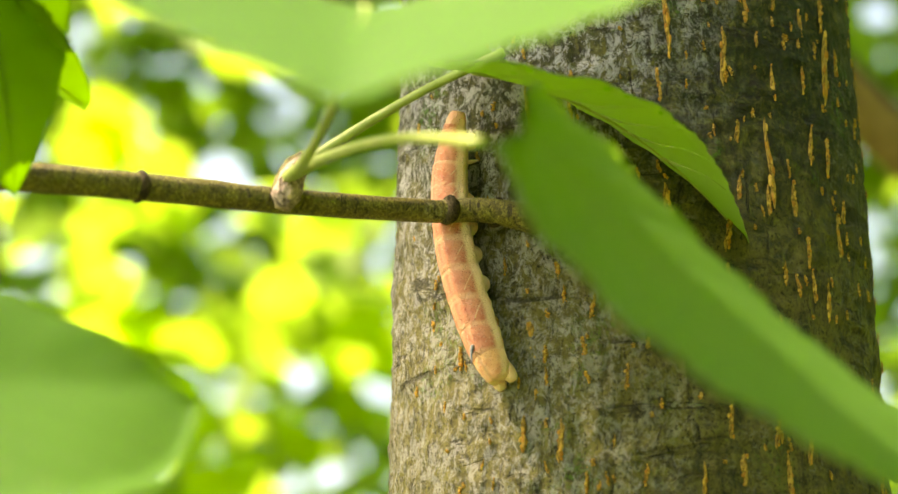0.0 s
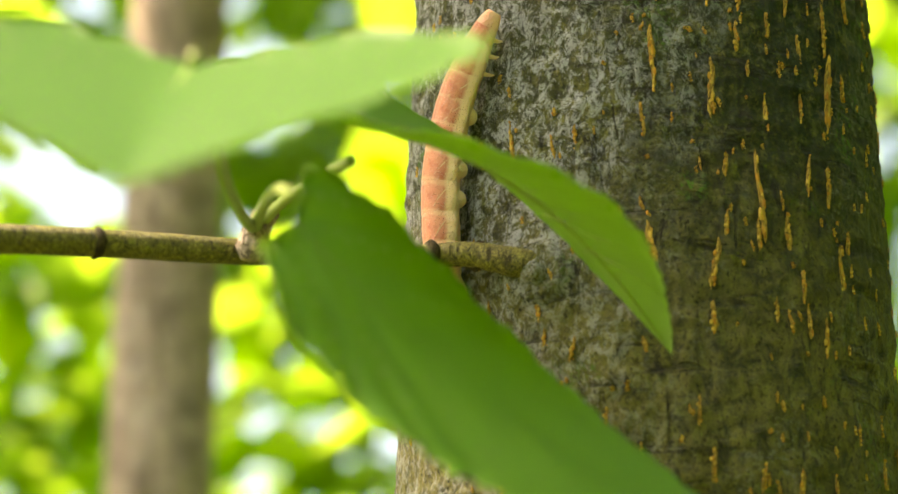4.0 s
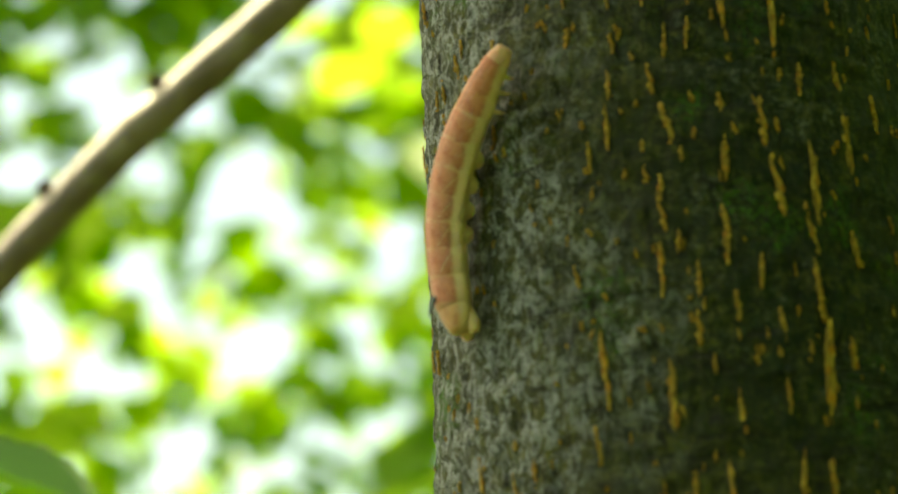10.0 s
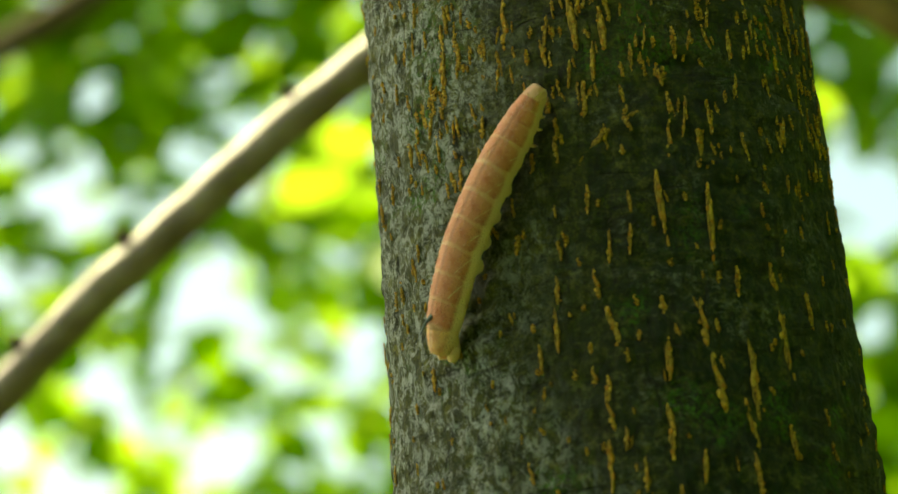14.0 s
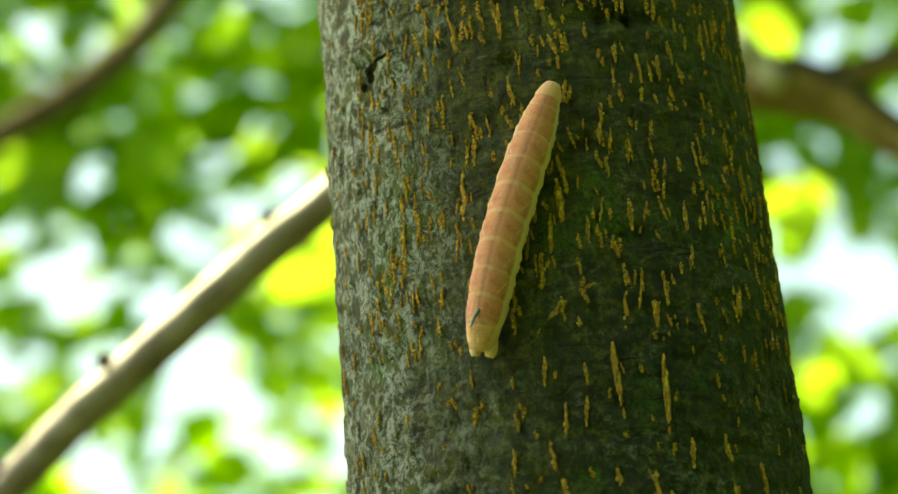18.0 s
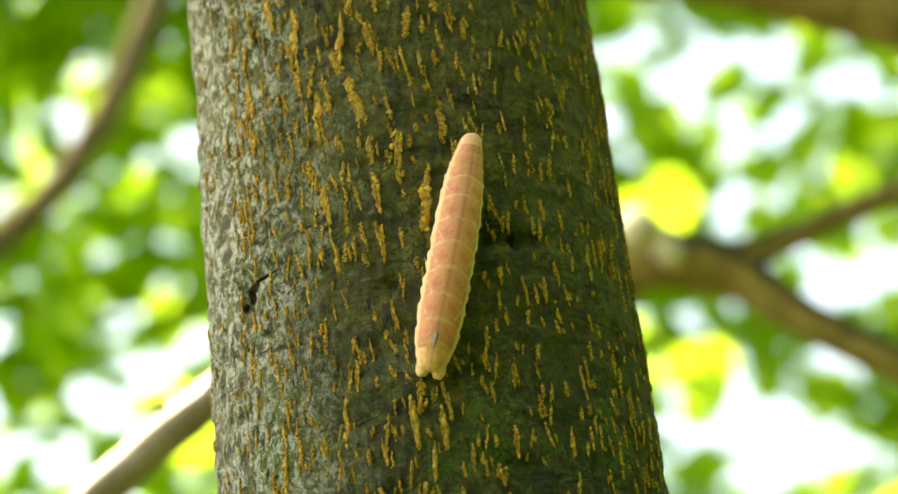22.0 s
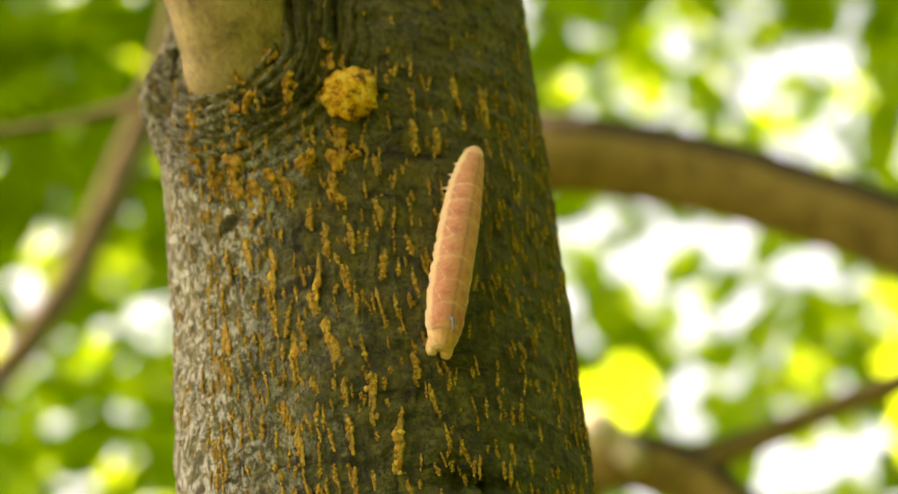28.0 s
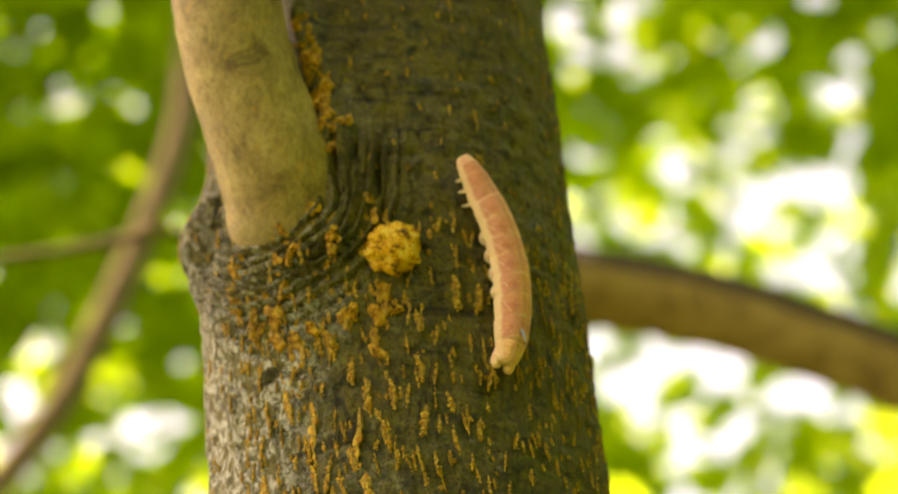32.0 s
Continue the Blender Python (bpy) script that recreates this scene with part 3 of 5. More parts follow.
def lump(name, mat, a, b, c, seed, groove=0.0, sides=12, jag=0.28):
    """A raised flake: half widths a across, b along and c proud, with a ragged rim."""
    rng = np.random.RandomState(seed)
    rings = 4
    wob = 1 + rng.uniform(-jag, jag, sides)
    bend = rng.uniform(-0.7, 0.7)
    verts, faces = [(0, 0, c * (1 - groove))], []
    for r in range(1, rings + 1):
        f = r / rings
        for k in range(sides):
            an = 2 * math.pi * k / sides
            w = 1 + (wob[k] - 1) * f
            h = c * math.cos(f * math.pi / 2) ** 0.6 * rng.uniform(0.5, 1.4) - (0.0004 if r == rings else 0)
            y = f * math.sin(an)
            verts.append((a * (f * w * math.cos(an) + bend * math.sin(2.6 * y)), b * y, h * (1 - groove * max(0, 1 - 2.5 * abs(f * math.cos(an))))))
    for k in range(sides):
        faces.append((0, 1 + k, 1 + (k + 1) % sides))
    for r in range(rings - 1):
        for k in range(sides):
            p, q = 1 + r * sides, 1 + (r + 1) * sides
            k2 = (k + 1) % sides
            faces.append((p + k, q + k, q + k2, p + k2))
    return mesh_from(name, verts, faces, [mat], False)


def chain(name, a, b, seed):
    """A lenticel: a ragged bed of cork with a broken row of grains on it."""
    rng = np.random.RandomState(70 + seed)
    bed = lump(name, CORK_BED, a, b, 0.00035, seed, 0.3, 16, 0.6)
    verts, faces = [tuple(v.co) for v in bed.vertices], [tuple(f.vertices) for f in bed.polygons]
    index = [1] * len(faces)
    drift = rng.uniform(-0.5, 0.5)
    for k in range(11):
        f = rng.uniform(-1, 1)
        y = b * f * 0.95
        x = a * (drift * f + rng.normal(0, 0.42) * (1 - 0.5 * f * f))
        r, h = a * rng.uniform(0.35, 0.85) * (1 - 0.35 * f * f), a * rng.uniform(0.55, 1.3)
        o, sides, tall = len(verts), 7, rng.uniform(0.9, 1.7)
        verts.append((x, y, h))
        for q, zz in ((0.6, 0.8), (1.0, -0.4)):
            for e in range(sides):
                an = 2 * math.pi * e / sides
                w = q * r * rng.uniform(0.75, 1.25)
                verts.append((x + w * math.cos(an), y + w * tall * math.sin(an), h * zz))
        for e in range(sides):
            e2 = (e + 1) % sides
            faces += [(o, o + 1 + e, o + 1 + e2), (o + 1 + e, o + 1 + sides + e, o + 1 + sides + e2, o + 1 + e2)]
            index += [0, 0]
    return mesh_from(name, verts, faces, [CORK, CORK_BED], False, index)


def bark_pose(phi, z, out, spin, sx=1, sy=1, sz=1):
    x = Vector((math.cos(radians(phi)), math.sin(radians(phi)), 0))
    n = Vector((math.sin(radians(phi)), -math.cos(radians(phi)), 0))
    m = Matrix((x, Vector((0, 0, 1)), n)).transposed().to_4x4()
    return Matrix.Translation(bark_place(phi, z, out)) @ m @ pose(0, 0, 0, 0, 0, spin) @ Matrix.Diagonal((sx, sy, sz, 1))


LENTICELS_A = [(-48, 0.0697, 13.8), (-41.2, 0.0829, 6.4), (-41, 0.0447, 9.7), (-33.5, 0.0732, 6.3), (-44.3, 0.0636, 3.8), (-39.8, 0.0763, 5), (-35.6, 0.0646, 4.9), (-44.1, 0.0586, 4.8), (-49.2, 0.0469, 7.3), (-4.3, 0.0479, 8.6), (-7.1, 0.0594, 7.6), (-10.8, 0.0355, 8.4), (6.4, 0.0463, 7.4), (15.1, 0.0449, 10), (-1.6, 0.0384, 7.3), (9.6, 0.0381, 11), (-22.9, 0.0366, 4.8), (-35.5, 0.0359, 6), (15.6, 0.0996, 8), (8.1, 0.0984, 6.6), (-15.1, 0.1366, 16.5), (-17.6, 0.1225, 8.8), (-2, 0.1302, 13.2), (5.4, 0.1521, 6.9), (4.4, 0.1426, 6.7), (11.2, 0.1258, 11.1), (-1.9, 0.1551, 11.2), (-0.8, 0.1654, 7), (12, 0.1632, 6.9), (30.6, 0.1608, 12.9)]
LENTICELS_B = [(30.3, 0.1469, 9.2), (30.4, 0.1333, 19.3), (21.4, 0.1422, 8), (20.9, 0.1287, 7.8), (8.4, 0.1068, 19.5), (-2.6, 0.0910, 11.6), (-16, 0.0949, 16), (0.6, 0.1003, 6.5), (18.6, 0.0883, 8.5), (21.9, 0.1132, 12), (27.8, 0.1121, 8.8), (31.4, 0.0925, 16.2), (19.9, 0.0809, 8.4), (24.9, 0.0786, 9.5), (-3.2, 0.0794, 8.4), (11.7, 0.0824, 6.3), (-16.1, 0.0799, 6.3), (-48.2, 0.1208, 11.2), (-42, 0.1081, 6.6), (34.5, 0.1012, 6.6), (0.8, 0.1134, 6.5), (-32.7, 0.1197, 5.5), (36.5, 0.1371, 6.9), (14.8, 0.0801, 6.2), (-16.1, 0.2531, 11.9), (-6.3, 0.2487, 10.4), (0.4, 0.2505, 11.9), (7.1, 0.2485, 11.9), (-34, 0.2484, 7.8), (-18.1, 0.2450, 6.6)]
LENTICELS_C = [(-8.6, 0.2353, 8.9), (1.1, 0.2333, 9.1), (24.1, 0.2449, 8), (13.2, 0.2415, 6.5), (39, 0.2455, 8.1), (19.8, 0.2232, 11.6), (27, 0.2220, 7.8), (15.7, 0.2092, 14.1), (27, 0.2041, 16.6), (-0.5, 0.2109, 7.5), (8.7, 0.2094, 4.9), (-8.1, 0.2011, 4.9), (3.1, 0.2004, 7.5), (-18, 0.2041, 5), (-0.7, 0.1927, 6.2), (-9.6, 0.1926, 6.1), (-10.6, 0.1841, 10.9), (1.9, 0.1832, 10.8), (13.4, 0.1879, 7.4), (13.3, 0.1757, 11), (22.1, 0.1829, 11.1), (23.9, 0.1706, 14.6), (32, 0.1918, 7.6), (42.5, 0.1926, 7.8), (43, 0.1777, 16.4), (52.9, 0.1875, 7.9), (32.3, 0.1708, 18.2), (-0.7, 0.1694, 7.1), (11.9, 0.1589, 9.4), (2, 0.1596, 4.8)]
LENTICELS_D = [(18.1, 0.1527, 7), (30.1, 0.1515, 8.4), (41, 0.1579, 8.6), (-3.5, 0.1734, 4.7), (-57.9, 0.2039, 5.1), (-48.5, 0.2328, 6.3), (-38.7, 0.3368, 9.8), (-23.4, 0.3427, 7.3), (-21.7, 0.3356, 8.4), (-10.8, 0.3372, 9.9), (-13.8, 0.3306, 8.5), (-6.6, 0.3277, 14.1), (-17.1, 0.3228, 8.3), (-11.4, 0.3179, 5.6), (-3.6, 0.3151, 8.2), (3.1, 0.3128, 12.4), (8.6, 0.3012, 15), (-16.3, 0.3044, 10.9), (-3, 0.3046, 11), (-20.8, 0.3138, 5.5), (-15.4, 0.2932, 12.1), (-2.8, 0.2922, 9.5), (-27.8, 0.3109, 5.6), (-37.8, 0.3256, 4.1), (-3.8, 0.2963, 4), (8.4, 0.2545, 10.1), (2.2, 0.2570, 10.3), (4.2, 0.2414, 10), (-19.4, 0.2752, 6.5), (-12.2, 0.2631, 7.8)]
LENTICELS_E = [(-1.6, 0.2752, 6.5), (0.6, 0.2702, 5.2), (31.4, 0.2801, 6.8), (41.7, 0.2853, 8.5), (60.5, 0.2933, 9.3), (34.6, 0.2564, 5.4), (19.6, 0.2559, 5.2), (40, 0.3002, 5.8), (-32.1, 0.2587, 7.7), (-6, 0.2278, 4.9), (30.8, 0.2293, 6.3), (19.2, 0.2374, 4.9), (-23.1, 0.3695, 12.2), (-21.5, 0.3516, 17.4), (-6, 0.3542, 10.5), (-9.3, 0.3430, 15.9), (-1.4, 0.3433, 8.8), (1.1, 0.3533, 7.7), (-17.1, 0.3271, 15.5), (15, 0.3205, 7.2), (18.5, 0.3119, 7), (8.8, 0.3604, 7.7), (9.1, 0.3718, 6.1), (9.1, 0.3467, 7.4), (-28.8, 0.3567, 11.7), (-10.2, 0.3740, 6.1), (-15, 0.3681, 7.5), (-9.5, 0.3609, 7.5), (45, 0.3922, 11.8), (35.1, 0.3948, 10.1)]
LENTICELS_F = [(20.7, 0.3805, 8.1), (27.4, 0.3793, 6.4), (16.6, 0.3512, 6)]


def build_lenticels():
    rng = random.Random(11)
    shapes = [chain("lenticel", 0.00055, 0.0036, s) for s in range(16)]
    rows = []
    for p, z, l in LENTICELS_A + LENTICELS_B + LENTICELS_C + LENTICELS_D + LENTICELS_E + LENTICELS_F:
        rows.append((p, z, l * rng.uniform(0.85, 1.1), rng.uniform(1.0, 1.6) * (0.7 + 0.05 * l) * (1.2 if z > 0.3 else 0.82)))
    tries = 0
    while len(rows) < 292 and tries < 4000:
        tries += 1
        p, z = (rng.uniform(-50, 25), rng.uniform(0.30, 0.385)) if tries % 2 else (rng.uniform(-80, 85), rng.uniform(0.03, 0.47))
        if all(math.hypot((p - a) * 0.0009, (z - b) * 0.5) > 0.0034 for a, b, _, _ in rows):
            rows.append((p, z, rng.uniform(2.5, 6.5), rng.uniform(0.6, 1.1)))
    for p, z, l, w in rows:
        ob = piece("lenticel", shapes[rng.randrange(16)], tree)
        ob.matrix_local = bark_pose(p, z, 0.0003, rng.uniform(-9, 9), 0.85 * w, l / 7.0, rng.uniform(0.45, 0.8))
    # small cork specks between the streaks, one joined part
    verts, faces, index = [], [], []
    for k in range(1750):
        p, z = rng.uniform(-85, 88), rng.uniform(0.02, 0.48)
        wide, tall = rng.uniform(0.4, 0.9), rng.uniform(0.12, 0.45)
        if k > 900:
            p, z = rng.uniform(-48, 85), rng.uniform(0.22, 0.40)
            wide, tall = rng.uniform(0.45, 1.0), rng.uniform(0.25, 0.95)
        me = shapes[rng.randrange(16)]
        m = bark_pose(p, z, 0.0002, rng.uniform(-14, 14), wide, tall, 0.5)
        o = len(verts)
        verts += [m @ v.co for v in me.vertices]
        faces += [tuple(o + i for i in f.vertices) for f in me.polygons]
        index += [f.material_index for f in me.polygons]
    tagged(piece("cork_specks", mesh_from("cork_specks", verts, faces, [CORK, CORK_BED], False, index), tree), kind="stuff")
    # orange callus on the collar and along the ridge beside the fork
    blots = [lump("callus", CALLUS, 0.0022, 0.0028, 0.0010, 40 + s, 0.0, 14, 0.5) for s in range(6)]
    spots = [(-28.7, 0.380), (-41, 0.3855), (-23, 0.3717), (-10.2, 0.3737), (-2.5, 0.373), (-15.4, 0.368), (-25, 0.390), (-13.2, 0.389), (-38, 0.3945), (-22, 0.396), (-16.3, 0.4027), (-10.2, 0.398), (-0.8, 0.379), (4.1, 0.376), (-2.5, 0.367), (-35, 0.3755), (-30, 0.374), (-26, 0.384), (-1, 0.402), (-13.5, 0.4451), (-11, 0.436), (-9.3, 0.4257), (-17, 0.454), (-33, 0.381), (-11.5, 0.431), (-13, 0.440), (-15, 0.449), (-9.5, 0.420), (-12, 0.426), (-12.5, 0.435), (-15.5, 0.446), (-18, 0.460)]
    for k in range(160):
        p, z = spots[k % 32]
        p, z = p + rng.gauss(0, 1.5), z + rng.gauss(0, 0.0018)
        ob = piece("callus", blots[k % 6], tree)
        s = rng.uniform(0.25, 0.85)
        ob.matrix_local = bark_pose(p, z, 0.0001, rng.uniform(-40, 40), s * 0.8, s * rng.uniform(0.9, 1.7), s)


def build_scar():
    pts = [(*bark_place(p, z, -0.0006), r) for p, z, r in ((-5.0, 0.2163, 0.0003), (-1.2, 0.2200, 0.0007), (5.0, 0.2253, 0.0010), (11.5, 0.2287, 0.0008), (14.5, 0.2305, 0.0003))]
    tube("healed_scar", pts, CORK_BED, tree, "slanting brown healed scar", n=30, sides=8, rough=0.3, seed=5)


def build_hole():
    """A small hole with a slit running off it: near-black lumps paint the hollow's shade."""
    for p, z, a, b, spin in ((-43.7, 0.2903, 0.0017, 0.0026, 12), (-41.5, 0.2918, 0.0030, 0.0011, 14), (-36.5, 0.2928, 0.0036, 0.0005, 4), (-45.5, 0.2880, 0.0008, 0.0012, -10)):
        ob = piece("knot_hole", lump("knot_hole", HOLE_SHADE, a, b, 0.0004, 31, 0.9, 16, 0.5), tree, "knot hole with its shade in the colour")
        ob.matrix_local = bark_pose(p, z, 0.0003, spin)


def build_knob():
    bm = bmesh.new()
    bmesh.ops.create_icosphere(bm, subdivisions=4, radius=0.0066)
    for v in bm.verts:
        n = noise.fractal(v.co * 300, 0.9, 2.1, 5)
        v.co += v.co.normalized() * 0.0015 * n
        v.co.z *= 0.42
    me = bpy.data.meshes.new("knob")
    bm.to_mesh(me)
    bm.free()
    me.materials.append(KNOB)
    me.polygons.foreach_set("use_smooth", [True] * len(me.polygons))
    ob = piece("knob", me, tree, "round orange and yellow callus knob")
    ob.matrix_local = bark_pose(3.9, 0.3907, 0.0010, 20)


build_knob()
build_hole()
build_scar()


# ---- leaves of the twig in front ----
def blade_point(y, u, length, width, fold, curl, seed, wave, lobes, cup=0.0):
    """A place on the blade: y from base (0) to tip (1), u from the midrib (0) to either rim (-1, 1)."""
    hw = max(0.5 * width * (math.sin(math.pi * min(1, y * 0.96 + 0.04) ** 0.62) ** 0.8) * (1 - 0.25 * y * y), 0.0004)
    x = hw * u
    vein = 0.0007 * math.cos(2 * math.pi * (y * 7 - abs(u) * 2.2)) * min(1, abs(u) * 3) * (1 - y)
    z = abs(x) * math.tan(radians(fold)) - curl * length * y * y - cup * x * x / (0.5 * width) + vein + wave * length * math.sin(6.5 * y + 2.0 * u + seed) * abs(u)
    return x, length * (y - lobes * (1 - y) ** 3 * abs(u) ** 0.8), z


def leaf_blade(name, *shape):
    """A heart-shaped, toothed blade with two faces; base at the origin, midrib along y, upper face +z."""
    nv, nu = 44, 8
    verts = []
    for side in (0.00012, -0.00012):
        for i in range(nv):
            tooth = 1 + (0.035 if i % 2 else -0.02) * (1 if 2 < i < nv - 2 else 0)
            for k in range(-nu, nu + 1):
                x, y, z = blade_point(i / (nv - 1), k / nu, *shape)
                verts.append((x * (tooth if abs(k) == nu else 1), y, z + side))
    w, faces, index = 2 * nu + 1, [], []
    half = nv * w
    for i in range(nv - 1):
        for k in range(w - 1):
            a, b, c, d = i * w + k, i * w + k + 1, (i + 1) * w + k + 1, (i + 1) * w + k
            faces += [(a, b, c, d), (half + d, half + c, half + b, half + a)]
            index += [0, 1]
    rim = [i * w for i in range(nv)] + [(nv - 1) * w + k for k in range(1, w)] + [i * w + w - 1 for i in range(nv - 2, -1, -1)] + list(range(w - 2, 0, -1))
    for a, b in zip(rim, rim[1:] + rim[:1]):
        faces.append((b, a, half + a, half + b))
        index.append(1)
    return mesh_from(name, verts, faces, [LEAF_TOP, LEAF_UNDER], True, index)


def make_leaf(label, length, width, fold, curl, seed, wave=0.0, lobes=0.24, cup=0.0):
    shape = (length, width, fold, curl, seed, wave, lobes, cup)
    leaf = tagged(new("linden_leaf"), label, "leaf", "leaves of the twig")
    piece("blade", leaf_blade("blade", *shape), leaf)
    rib = []
    for y in np.linspace(0, 0.97, 9):
        q = blade_point(y, 0, *shape)
        rib.append((q[0], q[1], q[2] - 0.0003, 0.0006 * (1 - 0.8 * y)))
    tube("midrib", rib, STALK, leaf, n=24, sides=6)
    for s in (-1, 1):
        for y0 in (0.02, 0.14, 0.27, 0.40, 0.53, 0.66):
            pts = []
            for f in np.linspace(0, 1, 7):
                q = blade_point(y0 + 0.2 * f * (1 - 0.5 * y0), s * 0.93 * f, *shape)
                pts.append((q[0], q[1], q[2] - 0.0002, 0.0002 * (1 - 0.75 * f)))
            tube("vein", pts, STALK, leaf, n=14, sides=5)
    return leaf


BUD = (-0.0955, -0.0385, 0.0965)
leaf_a = make_leaf("broad green linden leaf folded along its midrib", 0.073, 0.084, 9, 0.06, 1)
leaf_b = make_leaf("drooping linden leaf with a pale yellow-green underside", 0.0672, 0.0864, 2.8, 0.425, 2, 0.012, 0.44, -0.104)
leaf_c = make_leaf("large bright green linden leaf hanging from the twig", 0.0972, 0.0761, 5, -0.200, 3, 0.012, 0.037, 0.10)
leaf_d = make_leaf("bright green linden leaf close by and out of focus", 0.080, 0.075, 6, 0.06, 4, 0.02)
leaf_e = make_leaf("dark green linden leaf hanging tip down from the twig", 0.055, 0.045, 10, 0.08, 5, 0.02)
leaf_f = make_leaf("pale yellow-green linden leaf seen from below", 0.055, 0.045, 10, 0.08, 6, 0.02)

# ---- the twig ----
twig = tagged(new("twig"), "slender olive-brown twig growing out of the trunk", "twig")
tube("stem", [(-0.030, -0.034, 0.094, 0.00365), (-0.0385, -0.0405, 0.0925, 0.00331), (-0.050, -0.0355, 0.0955, 0.00270), (-0.062, -0.031, 0.0955, 0.00252), (-0.096, -0.0385, 0.0915, 0.00270), (-0.130, -0.046, 0.0885, 0.00287), (-0.18, -0.058, 0.083, 0.00304), (-0.30, -0.088, 0.07, 0.00261)], TWIG_BARK, twig, n=110, sides=20, rough=0.03, seed=8)
for x, y, z, r in ((-0.0575, -0.0325, 0.0957, 0.0031), (-0.048, -0.036, 0.0951, 0.0032), (-0.128, -0.0455, 0.0887, 0.0032)):
    tube("node_ring", [(x - 0.0008, y - 0.0002, z, r * 0.93), (x, y, z, r * 1.05), (x + 0.0009, y + 0.0003, z, r * 0.93)], RING_BARK, twig, "dark growth ring", n=6, sides=16, rough=0.05, seed=2)
tube("bud_spur", [(-0.096, -0.0385, 0.090, 0.0024), (-0.0958, -0.0395, 0.0945, 0.0028), (-0.0945, -0.0405, 0.0985, 0.0020), (-0.0925, -0.0415, 0.101, 0.0012)], TWIG_BARK, twig, "short knobbly side spur", n=18, sides=12, rough=0.12, seed=4)

tube("bud", [(-0.0972, -0.0420, 0.0885, 0.0016), (-0.0966, -0.0425, 0.0915, 0.0030), (-0.0955, -0.0425, 0.0950, 0.0027), (-0.0938, -0.0420, 0.0978, 0.0022), (-0.0915, -0.0415, 0.0995, 0.0011)], FAR_BARK, twig, "pale brown scaly bud", n=22, sides=14, rough=0.14, seed=7)


def make_stalk(length, sag):
    """A leaf stalk from the bud along its own y axis."""
    pts = [(0, 0, 0, 0.0014), (0, length * 0.3, -sag * 0.7, 0.0011), (0, length * 0.65, -sag * 0.8, 0.0009), (0, length, 0, 0.0010)]
    return tube("leaf_stalk", pts, STALK, twig, "thin yellow-green leaf stalk", n=20, sides=8)


def stalk_rows(leaf_rows):
    """The stalk swings round the bud after the base of its leaf."""
    rows = []
    for t, m in leaf_rows:
        d = m.translation - Vector(BUD)
        rows.append((t, Matrix.Translation(BUD) @ d.to_track_quat("Y", "Z").to_matrix().to_4x4()))
    return rows


stalk_a, stalk_b, stalk_c = make_stalk(0.163, 0.006), make_stalk(0.052, -0.002), make_stalk(0.155, -0.004)

# ---- the tree behind: trunk and limbs ----
back = tagged(new("background_tree"), "brown tree with spreading limbs behind the trunk", "tree")
tube("trunk", [(0.02, 1.15, -1.4, 0.045), (0.02, 1.12, 0.2, 0.036), (0.015, 1.06, 0.6, 0.032), (0.01, 1.03, 0.85, 0.03), (0.0, 1.05, 1.4, 0.025), (0, 1.1, 2.4, 0.015)], FAR_BARK, back, n=60, sides=18, rough=0.03, seed=1)
tube("limb", [(0.0, 1.05, 0.955, 0.030), (0.05, 1.0, 0.946, 0.0285), (0.112, 1.0, 0.9315, 0.0275), (0.169, 1.0, 0.911, 0.0270), (0.224, 1.0, 0.884, 0.0265), (0.2835, 1.0, 0.851, 0.0262), (0.45, 1.0, 0.74, 0.024), (0.9, 1.05, 0.42, 0.020)], LIMB_FAR, back, "thick limb with a dark upper side", n=60, sides=20, rough=0.025, seed=2)
tube("limb", [(0.0, 1.07, 0.70, 0.026), (0.04, 1.03, 0.713, 0.024), (0.070, 1.0, 0.714, 0.0205), (0.104, 1.0, 0.704, 0.0195), (0.130, 1.0, 0.690, 0.0165), (0.152, 1.0, 0.668, 0.0138), (0.186, 1.0, 0.640, 0.0128), (0.215, 1.0, 0.620, 0.012), (0.4, 1.02, 0.50, 0.010)], LIMB_FAR, back, "knotty limb with a dark upper side", n=60, sides=18, rough=0.06, seed=3)
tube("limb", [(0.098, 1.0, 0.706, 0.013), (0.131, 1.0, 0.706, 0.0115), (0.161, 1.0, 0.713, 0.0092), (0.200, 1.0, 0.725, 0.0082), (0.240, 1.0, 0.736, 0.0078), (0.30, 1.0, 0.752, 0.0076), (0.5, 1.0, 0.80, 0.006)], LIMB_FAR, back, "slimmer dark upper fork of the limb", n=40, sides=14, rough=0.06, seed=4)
tube("limb", [(0.01, 1.03, 0.66, 0.014), (-0.05, 0.6, 0.53, 0.0105), (-0.085, 0.46, 0.482, 0.0090), (-0.114, 0.45, 0.4600, 0.0089), (-0.158, 0.45, 0.4310, 0.0088), (-0.197, 0.45, 0.4015, 0.0088), (-0.236, 0.45, 0.3730, 0.0088), (-0.259, 0.45, 0.3530, 0.0086), (-0.288, 0.45, 0.3265, 0.0082), (-0.42, 0.45, 0.20, 0.006)], SLEEK_BARK, back, "slanting grey-brown limb catching the sun on top", n=90, sides=18, rough=0.05, seed=5)
